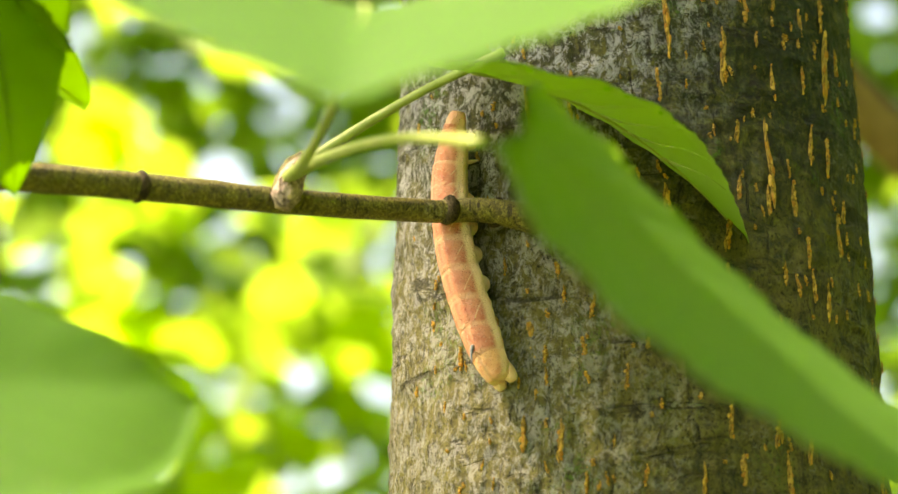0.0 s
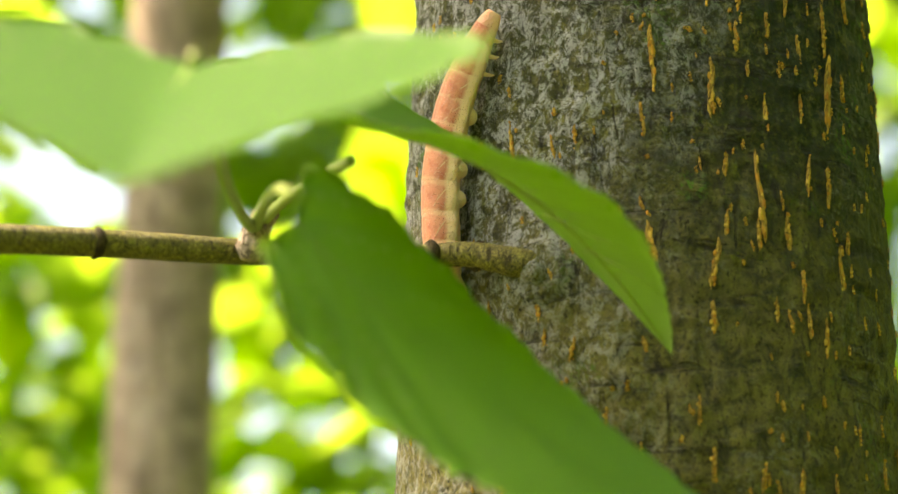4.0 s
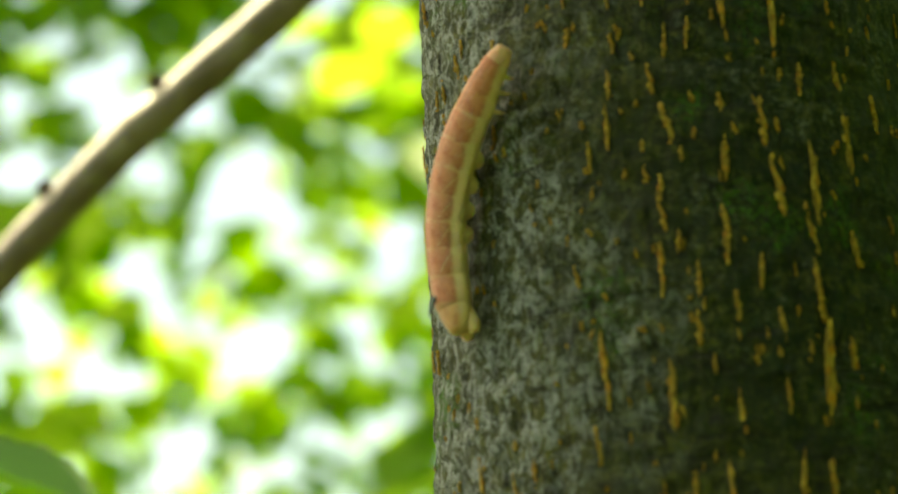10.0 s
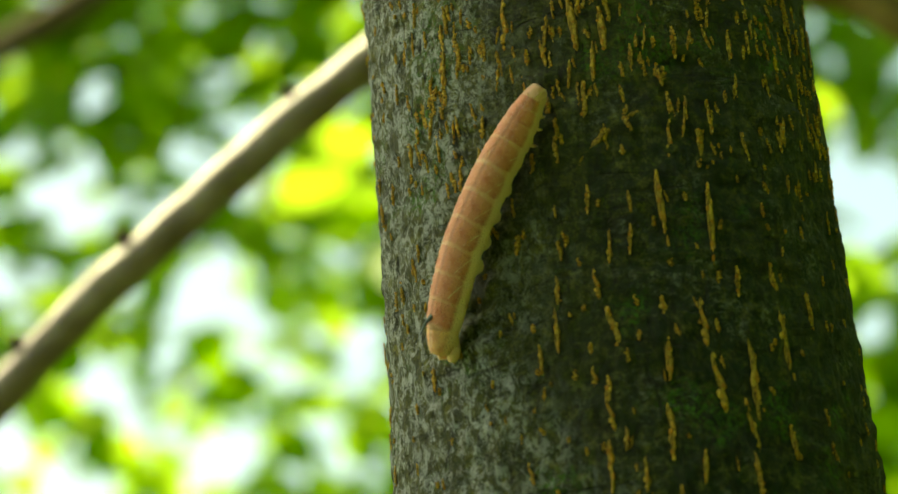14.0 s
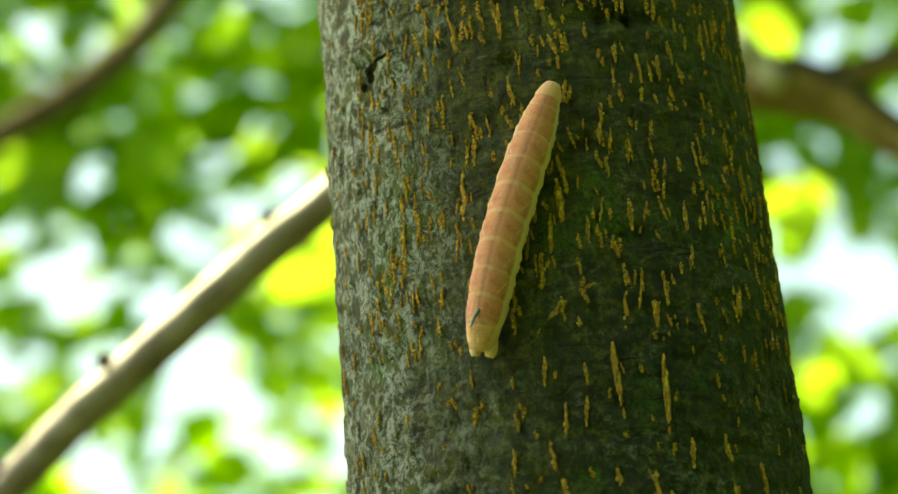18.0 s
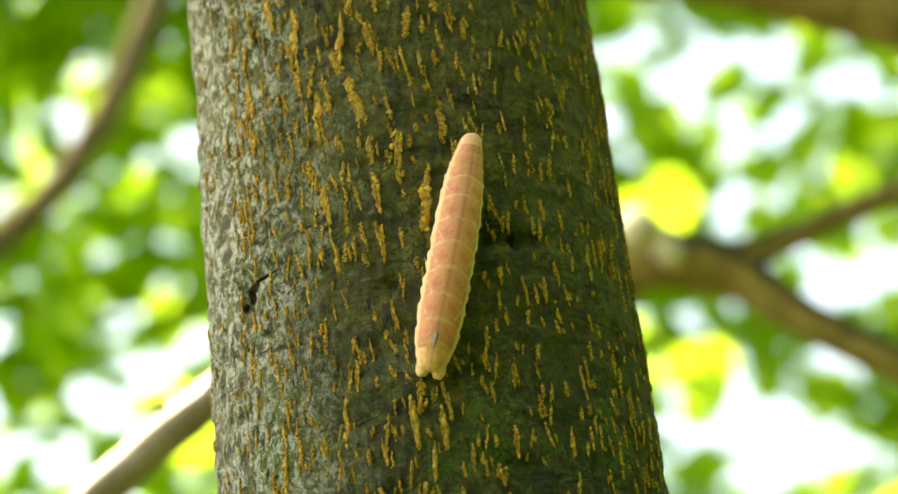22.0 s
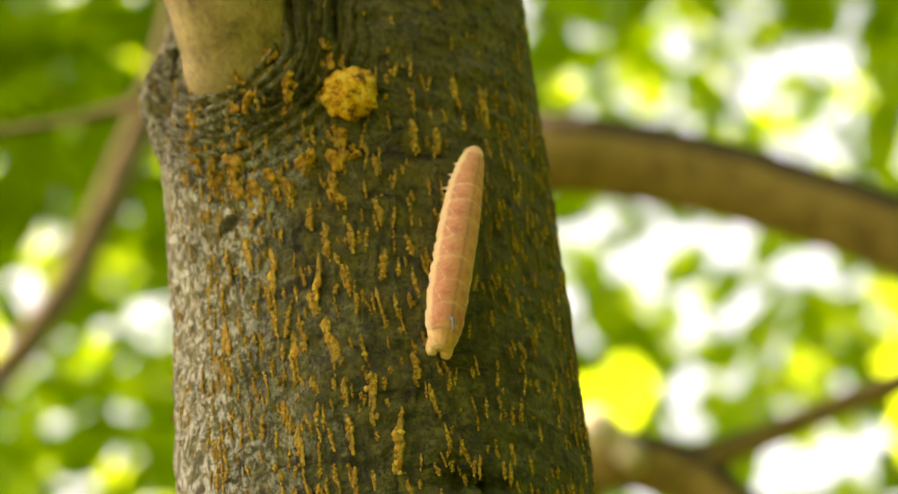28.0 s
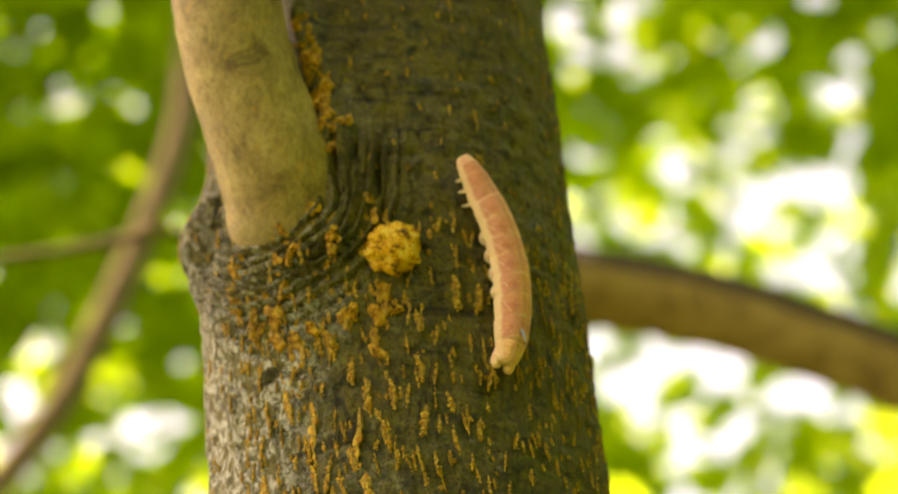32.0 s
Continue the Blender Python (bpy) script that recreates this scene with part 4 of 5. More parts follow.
tube("stub", [(0.085, 1.0, 0.716, 0.013), (0.072, 0.985, 0.722, 0.0135), (0.063, 0.968, 0.727, 0.0125), (0.061, 0.964, 0.728, 0.006)], PALE_WOOD, back, "sawn-off pale stub", n=14, sides=14, rough=0.05, seed=9)
tube("stub", [(0.090, 0.99, 0.704, 0.009), (0.082, 0.972, 0.707, 0.0085), (0.081, 0.969, 0.707, 0.004)], PALE_WOOD, back, "small pale knot", n=10, sides=12, rough=0.08, seed=10)
for x, z in ((-0.1475, 0.4445), (-0.222, 0.3905), (-0.270, 0.3505)):
    tube("bud", [(x, 0.45, z, 0.0050), (x - 0.002, 0.447, z + 0.004, 0.0042), (x - 0.003, 0.445, z + 0.0065, 0.002)], RING_BARK, back, "small dark bud scar", n=10, sides=10, rough=0.1, seed=3)
tube("shoot", [(0.0, 1.03, 0.80, 0.005), (-0.09, 0.75, 0.812, 0.0035), (-0.156, 0.642, 0.8085, 0.0028), (-0.18, 0.641, 0.8075, 0.0031), (-0.207, 0.641, 0.804, 0.0026), (-0.246, 0.641, 0.8025, 0.0022), (-0.34, 0.64, 0.795, 0.0016)], STEM_BARK, back, "thin brown side shoot", n=30, sides=10, rough=0.05, seed=12)
far = tagged(new("distant_tree"), "slender brown stem behind among sunlit leaves", "tree")
tube("trunk", [(-2.6, 3.2, -1.4, 0.042), (-2.2, 3.2, 0.6, 0.036), (-1.5, 3.2, 1.50, 0.029), (-0.95, 3.2, 1.80, 0.0265), (-0.78, 3.2, 1.96, 0.0255), (-0.688, 3.2, 2.125, 0.0245), (-0.617, 3.2, 2.285, 0.0238), (-0.556, 3.2, 2.45, 0.0225), (-0.52, 3.2, 2.63, 0.021), (-0.47, 3.2, 3.2, 0.018), (-0.45, 3.2, 4.2, 0.012)], STEM_BARK, far, n=60, sides=14, rough=0.03, seed=6)
tube("limb", [(-0.50, 3.2, 2.80, 0.014), (-0.75, 3.3, 3.2, 0.011), (-1.1, 3.4, 3.6, 0.006)], STEM_BARK, far, n=20, sides=10, rough=0.04, seed=8)

# ---- the canopy all round ----
LEAF_SHAPE = np.array([(0, 0, 0), (0.34, 0.12, 0.08), (0.46, 0.42, 0.10), (0.25, 0.78, 0.04), (0, 1.05, -0.06), (-0.25, 0.78, 0.04), (-0.46, 0.42, 0.10), (-0.34, 0.12, 0.08), (0, 0.45, 0)], float)
LEAF_FACES = np.array([(8, 0, 1), (8, 1, 2), (8, 2, 3), (8, 3, 4), (8, 4, 5), (8, 5, 6), (8, 6, 7), (8, 7, 0)])


def foliage(name, label, places, size, seed):
    """Many loose leaves as one mass."""
    rng = np.random.RandomState(seed)
    n = len(places)
    s = size * rng.uniform(0.65, 1.25, n)
    yaw, pitch, rol = rng.uniform(0, 6.28, n), rng.normal(-0.35, 0.45, n), rng.normal(0, 0.45, n)
    cy, sy, cp, sp, cr, sr = np.cos(yaw), np.sin(yaw), np.cos(pitch), np.sin(pitch), np.cos(rol), np.sin(rol)
    e = np.stack([-sy * cp, cy * cp, sp], 1)
    x = np.stack([cy, sy, 0 * cy], 1)
    u = np.cross(x, e)
    x, u = x * cr[:, None] + u * sr[:, None], u * cr[:, None] - x * sr[:, None]
    V = places[:, None] + s[:, None, None] * (LEAF_SHAPE[None, :, 0:1] * x[:, None] + LEAF_SHAPE[None, :, 1:2] * e[:, None] + LEAF_SHAPE[None, :, 2:3] * u[:, None])
    F = (np.arange(n)[:, None, None] * 9 + LEAF_FACES[None]).reshape(-1, 3)
    me = bpy.data.meshes.new(name)
    me.vertices.add(n * 9)
    me.vertices.foreach_set("co", V.ravel().astype(np.float32))
    me.loops.add(F.size)
    me.loops.foreach_set("vertex_index", F.ravel().astype(np.int32))
    me.polygons.add(len(F))
    me.polygons.foreach_set("loop_start", np.arange(0, F.size, 3, dtype=np.int32))
    me.materials.append(FOLIAGE)
    me.update(calc_edges=True)
    return tagged(piece(name, me), label, "foliage", kind="stuff")


# gaps in the canopy: where one looks from, then compass angle, height angle and half sizes in degrees
SKY_GAPS = []
SKY_GAPS += [((-0.24, -0.53, -0.07), g) for g in ((11.2, 21.8, 0.51, 0.51), (13.6, 20.6, 0.77, 0.51), (16.4, 21.2, 0.38, 0.26), (11.1, 16.4, 0.77, 0.57), (12.4, 17, 0.45, 0.41), (15.8, 14.6, 0.7, 0.46), (13.9, 14.3, 0.41, 0.41), (13, 13.8, 0.36, 0.33), (18.6, 14.5, 0.46, 0.46), (17, 12.7, 0.54, 0.48), (19.4, 15.9, 0.28, 0.36), (30.9, 21.6, 0.28, 0.28), (31, 18.1, 0.46, 0.7), (18.5, 13.1, 0.38, 0.33), (15.3, 17.5, 0.33, 0.46), (14.7, 14.5, 0.38, 0.28), (18.1, 12.6, 0.33, 0.28), (14.5, 22.9, 0.38, 0.33), (12.6, 23.1, 0.36, 0.51), (16.6, 21.8, 0.36, 0.28), (14.8, 17.8, 0.56, 0.46), (29.2, 18.7, 0.41, 0.43),)]
SKY_GAPS += [((-0.24, -0.53, -0.07), g) for g in ((30.2, 17.9, 0.51, 0.77), (30.1, 21.6, 0.38, 0.38), (29.9, 13.8, 0.59, 0.51), (11.3, 19.5, 0.43, 0.38), (12.7, 19.2, 0.51, 0.51), (30.6, 15.9, 0.38, 0.77),)]
SKY_GAPS += [((0.04, -0.57, 0.08), g) for g in ((-10.1, 33, 0.36, 0.36), (-10.1, 25.8, 0.59, 0.43), (-11.4, 25.8, 0.31, 0.28), (-11.8, 27.5, 0.2, 0.26), (7.9, 31.9, 0.59, 0.36), (3.8, 30.7, 0.51, 0.33), (5.4, 31, 0.77, 0.28), (6.7, 29.9, 0.89, 0.89), (8.6, 29.8, 0.96, 0.48), (6.4, 28.6, 0.84, 0.59), (8.7, 27.8, 0.43, 0.38), (1.8, 29.7, 0.33, 0.28), (3, 29.3, 0.59, 0.33), (2.5, 26.7, 1.15, 0.51), (2.5, 25.8, 0.77, 0.64), (3.1, 24.9, 0.89, 0.51), (4.6, 25.3, 0.43, 0.43), (4.8, 24.2, 0.46, 0.64), (6.9, 25.6, 0.31, 0.56), (-13.1, 28.1, 0.18, 0.51), (-11.8, 25.5, 0.26, 0.26), (8.3, 28.2, 0.38, 0.33),)]
SKY_GAPS += [((0.04, -0.57, 0.08), g) for g in ((1.6, 27.2, 0.97, 0.51), (0.9, 26.5, 0.38, 0.77), (6.2, 25.2, 0.41, 0.41), (4.3, 24.8, 0.51, 0.46), (4.3, 23.8, 0.43, 0.64), (5.3, 23.7, 0.26, 0.23), (7.1, 23.1, 0.38, 0.23), (7, 21.8, 0.82, 0.71), (5, 21.5, 0.59, 0.33), (-12.4, 27.3, 0.43, 0.26), (3.1, 23.1, 0.64, 0.38), (-12.2, 24.8, 0.43, 0.43), (-11.1, 24.8, 0.48, 0.41), (1, 25.3, 0.64, 1.02), (5.6, 25.7, 0.64, 0.94), (4.8, 26.6, 0.59, 0.2), (3.1, 24.3, 0.36, 0.43), (5.5, 21.1, 0.77, 0.77), (2.8, 19.3, 0.41, 0.51), (1.5, 18.7, 0.82, 0.43), (4.3, 18.2, 1.15, 0.41), (2.3, 17.3, 0.56, 0.36),)]
SKY_GAPS += [((0.04, -0.57, 0.08), g) for g in ((4.3, 16.7, 0.89, 0.59), (-14.3, 27, 0.36, 0.48), (-12.7, 26.5, 0.38, 0.38), (-14.6, 25.5, 0.28, 0.71), (-13.7, 25.1, 0.28, 0.33), (-11.9, 20.8, 0.38, 0.36), (-10.3, 21.1, 0.56, 0.36),)]
SKY_GAPS += [((0.03, -0.53, 0.03), g) for g in ((-14.7, 25.2, 0.51, 0.71), (-12.4, 24.8, 0.36, 0.46), (-12.3, 23.9, 0.36, 0.33), (-10.9, 24.8, 0.59, 0.33), (-12, 20.8, 0.38, 0.36), (-12.7, 17.5, 0.54, 0.97), (-14.8, 16.1, 0.77, 0.69), (-14.1, 15.2, 0.59, 0.41), (-11.1, 16.7, 0.43, 0.36), (-10.3, 15.7, 0.54, 0.54), (-10.5, 17.4, 0.64, 0.46), (3.3, 23.8, 0.77, 0.43), (4.7, 22.1, 0.71, 0.48), (5.8, 21.3, 0.46, 0.46), (2.8, 19.4, 0.54, 0.46), (2.3, 18.8, 0.97, 0.56), (4.3, 18.3, 1.1, 0.51), (2.9, 17.7, 0.84, 0.51), (2.9, 16, 0.59, 0.43), (-16.5, 21.1, 0.36, 0.28), (-17, 20.4, 0.28, 0.33), (-9.5, 18.2, 0.59, 0.51),)]
SKY_GAPS += [((0.03, -0.53, 0.03), g) for g in ((-11.7, 17.4, 0.51, 0.59), (-9, 16.3, 0.59, 0.64), (-13.1, 16.5, 1.02, 0.43), (-17, 14.4, 0.59, 0.71), (-15.7, 16.1, 0.64, 0.46), (-12.6, 14.1, 0.69, 0.84), (-13.9, 14.6, 0.69, 0.33), (-9.1, 13.6, 0.46, 0.51), (-9.6, 14.8, 0.46, 0.38), (-17.2, 18.4, 0.59, 0.46), (-13.8, 17.9, 1.28, 0.33), (-11.6, 18.4, 0.46, 0.43), (-11.7, 20.4, 0.51, 0.59), (-12.6, 15, 0.43, 0.43), (-16.7, 15.2, 0.77, 0.46), (-15.2, 13.8, 1.02, 0.56), (-8.6, 17.2, 0.64, 0.51), (-8.6, 15.7, 0.46, 0.59), (-8.3, 13.8, 0.33, 0.77), (-14.1, 12, 1.02, 0.46), (-10.6, 12, 1.4, 0.43), (-8.9, 10.7, 0.59, 0.46),)]
SKY_GAPS += [((0.03, -0.53, 0.03), g) for g in ((-16, 20, 0.77, 0.51), (-13.3, 19.5, 0.51, 0.59), (-17.6, 15.7, 0.46, 0.46), (-14.5, 11.3, 0.89, 0.51), (-12.2, 11.7, 1.15, 0.51), (-17.5, 13.8, 0.77, 0.38), (-9.6, 9.5, 1.15, 0.38), (-13.5, 10.5, 0.89, 0.51),)]
SKY_GAPS += [((0.03, -0.53, 0.03), g) for g in ((-15.0, 20.3, 0.82, 0.51), (-15.4, 19.3, 0.51, 0.24), (-11.5, 23.2, 0.82, 0.31), (-14.3, 22.2, 0.41, 0.22), (-9.5, 19.6, 0.41, 0.22), (-16.3, 18.3, 0.31, 0.31), (-15.8, 25.2, 0.92, 0.61), (-15.8, 19.8, 1.02, 0.47), (-12.3, 22.7, 0.61, 0.31), (-11.2, 21.1, 0.51, 0.27), (-15.1, 20.6, 0.92, 0.41), (-16.8, 21.4, 0.31, 0.31), (-13.5, 18.3, 0.41, 0.61), (-15.6, 15.4, 0.51, 0.41), (-9.4, 16.3, 0.41, 0.37))]
SKY_GAPS += [((0.04, -0.57, 0.08), g) for g in ((6.3, 29.5, 0.95, 1.11), (6.0, 28.7, 0.71, 0.87), (6.5, 30.5, 0.56, 0.64), (8.2, 30.1, 1.27, 0.56), (9.1, 30.1, 0.79, 0.48), (5.6, 29.7, 0.48, 0.48), (3.4, 30.6, 0.56, 0.48), (8.0, 28.2, 0.48, 0.44), (1.3, 27.0, 0.71, 0.79), (2.6, 26.3, 1.11, 0.79), (3.5, 26.6, 0.79, 0.64), (3.2, 25.9, 0.64, 0.71), (6.3, 25.3, 0.6, 0.71), (5.7, 26.3, 0.71, 0.32), (4.3, 24.7, 0.71, 0.6), (4.3, 23.5, 0.6, 0.67), (5.3, 23.7, 0.35, 0.32), (7.1, 23.1, 0.48, 0.29), (6.9, 21.6, 1.43, 0.95), (5.2, 21.6, 0.64, 0.4))]
SKY_GAPS += [((0.05, -0.55, 0.08), g) for g in ((4.5, 26.5, 1.11, 0.56), (5.6, 25.9, 0.95, 0.95), (2.2, 26.7, 0.95, 0.95), (0.8, 27.0, 0.95, 0.87), (3.4, 23.6, 0.71, 0.71), (3.6, 22.7, 0.71, 0.56), (3.1, 24.4, 0.48, 0.48), (2.3, 23.0, 0.64, 0.4), (5.6, 21.2, 1.27, 1.11), (6.3, 21.5, 0.79, 0.79), (2.8, 19.2, 0.64, 0.79), (1.2, 18.9, 1.11, 0.64), (0.6, 19.5, 0.48, 0.56), (3.0, 18.5, 0.79, 0.48), (4.3, 18.3, 0.79, 0.56), (5.3, 28.4, 0.56, 0.32), (7.4, 27.9, 0.48, 0.4))]
SKY_GAPS += [((0.03, -0.58, 0.09), g) for g in ((7.9, 31.9, 0.71, 0.56), (8.7, 27.9, 0.64, 0.48), (3.8, 30.7, 0.71, 0.44), (3.1, 29.2, 0.71, 0.44), (1.8, 29.6, 0.48, 0.4))]


def sky_shows(places, margin):
    """Which places lie in one of the gaps."""
    lost = np.zeros(len(places), bool)
    ragged = 0.85 + 0.3 * vnoise(places[:, 0] * 9 + 50, places[:, 2] * 9 + 50)
    for eye, (ga, ge, ra, rb) in SKY_GAPS:
        d = places - np.array(eye)
        grow = 0.74 if ge < 20 and ga < 6 else 0.42 if ge > 22 and ga < 4 else 0.55
        az, el = np.degrees(np.arctan2(d[:, 0], d[:, 1])), np.degrees(np.arctan2(d[:, 2], np.hypot(d[:, 0], d[:, 1])))
        lost |= np.hypot((az - ga) * np.cos(np.radians(el)) / (grow * ra + margin), (el - ge) / (grow * rb + margin)) < ragged
    return lost


# spots that a sunbeam reaches, and the beam's half width
SUNBEAMS = [(-0.128, 0.45, 0.455, 0.05), (-0.205, 0.45, 0.402, 0.035), (-0.255, 0.45, 0.36, 0.03), (-0.125, -0.06, 0.0955, -0.07), (-0.13, -0.21, 0.05, 0.05), (-0.19, -0.13, 0.10, 0.03), (0.055, 0.97, 0.975, 0.04), (0.06, 0.965, 0.706, 0.03), (-0.18, 0.641, 0.8075, 0.03)]


def in_beam(places):
    lost = np.zeros(len(places), bool)
    for x, y, z, r in SUNBEAMS:
        d = places - np.array((x, y, z))
        along = d @ np.array(sun_dir)
        lost |= (along > 0) & (np.linalg.norm(d - along[:, None] * np.array(sun_dir), axis=1) < r + 0.13)
    return lost


def sector(n, az, el, dist, seed, clump=0.0, thr=0.0, margin=None, clear=None):
    """Places by compass angle (from +y towards +x), height angle and distance, thinned by a clumpy noise and by the gaps in the canopy."""
    rng = np.random.RandomState(seed)
    A, E = rng.uniform(*az, n), rng.uniform(*el, n)
    d = dist[0] + (dist[1] - dist[0]) * rng.rand(n) * np.clip((E - 16) / 12, 0.25, 1)
    a, e = np.radians(A), np.radians(E)
    keep = np.ones(n, bool) if not clear else E < clear
    if clump:
        keep &= 0.6 * fbm(a * clump + 20 + seed, e * clump + 9, 3) + 0.4 * fbm(a * clump * 0.3 + 5, e * clump * 0.3 + seed, 2) > thr
    a, e, d = a[keep], e[keep], d[keep]
    p = np.stack([d * np.sin(a) * np.cos(e), -0.5 + d * np.cos(a) * np.cos(e), d * np.sin(e)], 1)
    p = p[~in_beam(p)]
    return p if margin is None else p[~sky_shows(p, margin)]


foliage("near_foliage", "sunlit yellow-green linden leaves a few steps behind", sector(420, (-40, 50), (-5, 45), (2.8, 3.6), 1, 22, 0.55, 0.8, 15), 0.075, 1)
foliage("mid_foliage", "sunlit linden leaves with bright gaps of sky", sector(9000, (-42, 52), (-10, 46), (4.0, 5.6), 2, 34, 0.5, 0.34, 25.5), 0.125, 2)
# the far canopy: thinner low on the side of the slanting limb, closed higher up
shell = sector(46000, (-42, 52), (-10, 46), (9.0, 10.4), 3, 0, 0, 0.09)
rise = np.degrees(np.arctan2(shell[:, 2], np.hypot(shell[:, 0], shell[:, 1] + 0.5)))
shell = shell[~((shell[:, 0] < 0) & (rise < 23) & (np.random.RandomState(21).rand(len(shell)) < 0.2))]
shell = np.vstack([shell, sector(2600, (-42, -4), (28.5, 46), (9.0, 10.4), 13)])
foliage("far_foliage", "dense green canopy farther off", shell, 0.17, 3)
# above the view: leaves added to shade the upper part of the far canopy
high = np.random.RandomState(12).uniform(-1, 1, (650, 3)) * (2.3, 1.9, 0.7) + (-2.2, 8.4, 10.1)
foliage("canopy_shade_foliage", "unseen leaves added overhead to shade the far canopy", high[~in_beam(high)], 0.22, 7)
# out of view: leaves added to hold skylight off the trunk's right side
foliage("side_shade_foliage", "unseen leaves added beside and behind to dim the trunk", np.vstack([sector(4500, (44, 110), (-12, 50), (2.4, 4.2), 4, 6, 0.34), sector(9000, (110, 200), (-12, 62), (2.4, 4.2), 6, 6, 0.3)]), 0.15, 4)

# unseen ball of leaves, added towards the sun to shade the trunk
ball = np.random.RandomState(8).normal(0, 1, (1900, 3))
ball *= (np.random.RandomState(9).rand(1900, 1) ** 0.33) / np.linalg.norm(ball, axis=1, keepdims=True)
ball = ball * (1.5, 1.5, 0.6) + np.array(sun_dir * 5.6) + np.array((0.1, 0.3, 0.35))
foliage("trunk_shade_foliage", "unseen leaves added to keep the sun off the trunk", ball[~in_beam(ball)], 0.15, 5)

# ---- the caterpillar ----
CRAWL_A = [(0, -62.6, 0.1202, -63.8, 0.0939, -52, 0.0562), (1, -63.1, 0.1313, -63.4, 0.1006, -53.1, 0.0666), (2, -56.3, 0.1350, -63.5, 0.1074, -54.5, 0.0696), (2.5, -53.7, 0.1409, -63.3, 0.1173, -55.7, 0.0773), (3, -50.9, 0.1457, -63.2, 0.1170, -60.6, 0.0807), (3.5, -50.7, 0.1461, -63.3, 0.1178, -62.8, 0.0807), (6, -41.4, 0.1658, -57.6, 0.1380, -54.9, 0.1061), (7, -44, 0.1770, -52.6, 0.1465, -56.9, 0.1148), (8, -43.9, 0.1873, -51.1, 0.1571, -52.4, 0.1258), (9, -36, 0.1963, -49.7, 0.1678, -48.1, 0.1363), (10, -28.6, 0.2037, -46.3, 0.1781, -46.5, 0.1491)]
CRAWL_B = [(11, -23.9, 0.2155, -42.3, 0.1882, -45.5, 0.1599), (12, -16.2, 0.2234, -33.7, 0.1992, -43.2, 0.1685), (13, -11.6, 0.2300, -27.9, 0.2065, -42.7, 0.1755), (14, -7.2, 0.2356, -25, 0.2102, -37.9, 0.1833), (14.5, -6.9, 0.2448, -19.8, 0.2165, -32.6, 0.1870), (16.5, 4, 0.2633, -9.5, 0.2339, -20.3, 0.2060), (17, 3.7, 0.2631, -8.9, 0.234, -19.7, 0.2063), (18, 8.5, 0.2741, -4.4, 0.2450, -14.2, 0.2158), (19, 12.9, 0.2837, 1.1, 0.2580, -8.1, 0.2255), (20, 12.9, 0.2942, 5.2, 0.2678, -2, 0.2411), (21, 19.1, 0.3036, 10.6, 0.2765, 1.4, 0.2491)]
CRAWL_C = [(22, 20.8, 0.3143, 13.3, 0.2876, 5, 0.2597), (23, 20.6, 0.3287, 17.7, 0.3029, 10.5, 0.2722), (24, 27, 0.3384, 18.9, 0.3113, 14.1, 0.2833), (24.5, 26.5, 0.3400, 19.5, 0.3134, 14, 0.2822), (26.5, 31, 0.3573, 22.7, 0.3294, 17, 0.3033), (27, 39, 0.3654, 23.6, 0.3385, 20.5, 0.3122), (28, 35.7, 0.3757, 27, 0.3483, 20.9, 0.3222), (29, 36.3, 0.3862, 30.5, 0.3586, 22.8, 0.3310), (30, 36.8, 0.3975, 33.2, 0.3688, 27.3, 0.3406), (31, 25.9, 0.4042, 31.9, 0.3818, 29.8, 0.3493), (32, 24.0, 0.4155, 34.2, 0.3890, 31.4, 0.3597)]

CRAWL = CRAWL_A + CRAWL_B + CRAWL_C
# middle of each ring along the body (0 head, 1 tail), and its half width in metres
STATIONS = [0.045, 0.092, 0.142, 0.200, 0.276, 0.366, 0.462, 0.560, 0.658, 0.754, 0.846, 0.930]
GIRTH = [0.0022, 0.0030, 0.0035, 0.0039, 0.0042, 0.0044, 0.0045, 0.0045, 0.0045, 0.0044, 0.0041, 0.0034]
LENGTHS = [0.0050, 0.0052, 0.0056, 0.0064, 0.0074, 0.0082, 0.0084, 0.0084, 0.0084, 0.0082, 0.0080, 0.0066]
SEGMENTS = len(STATIONS)


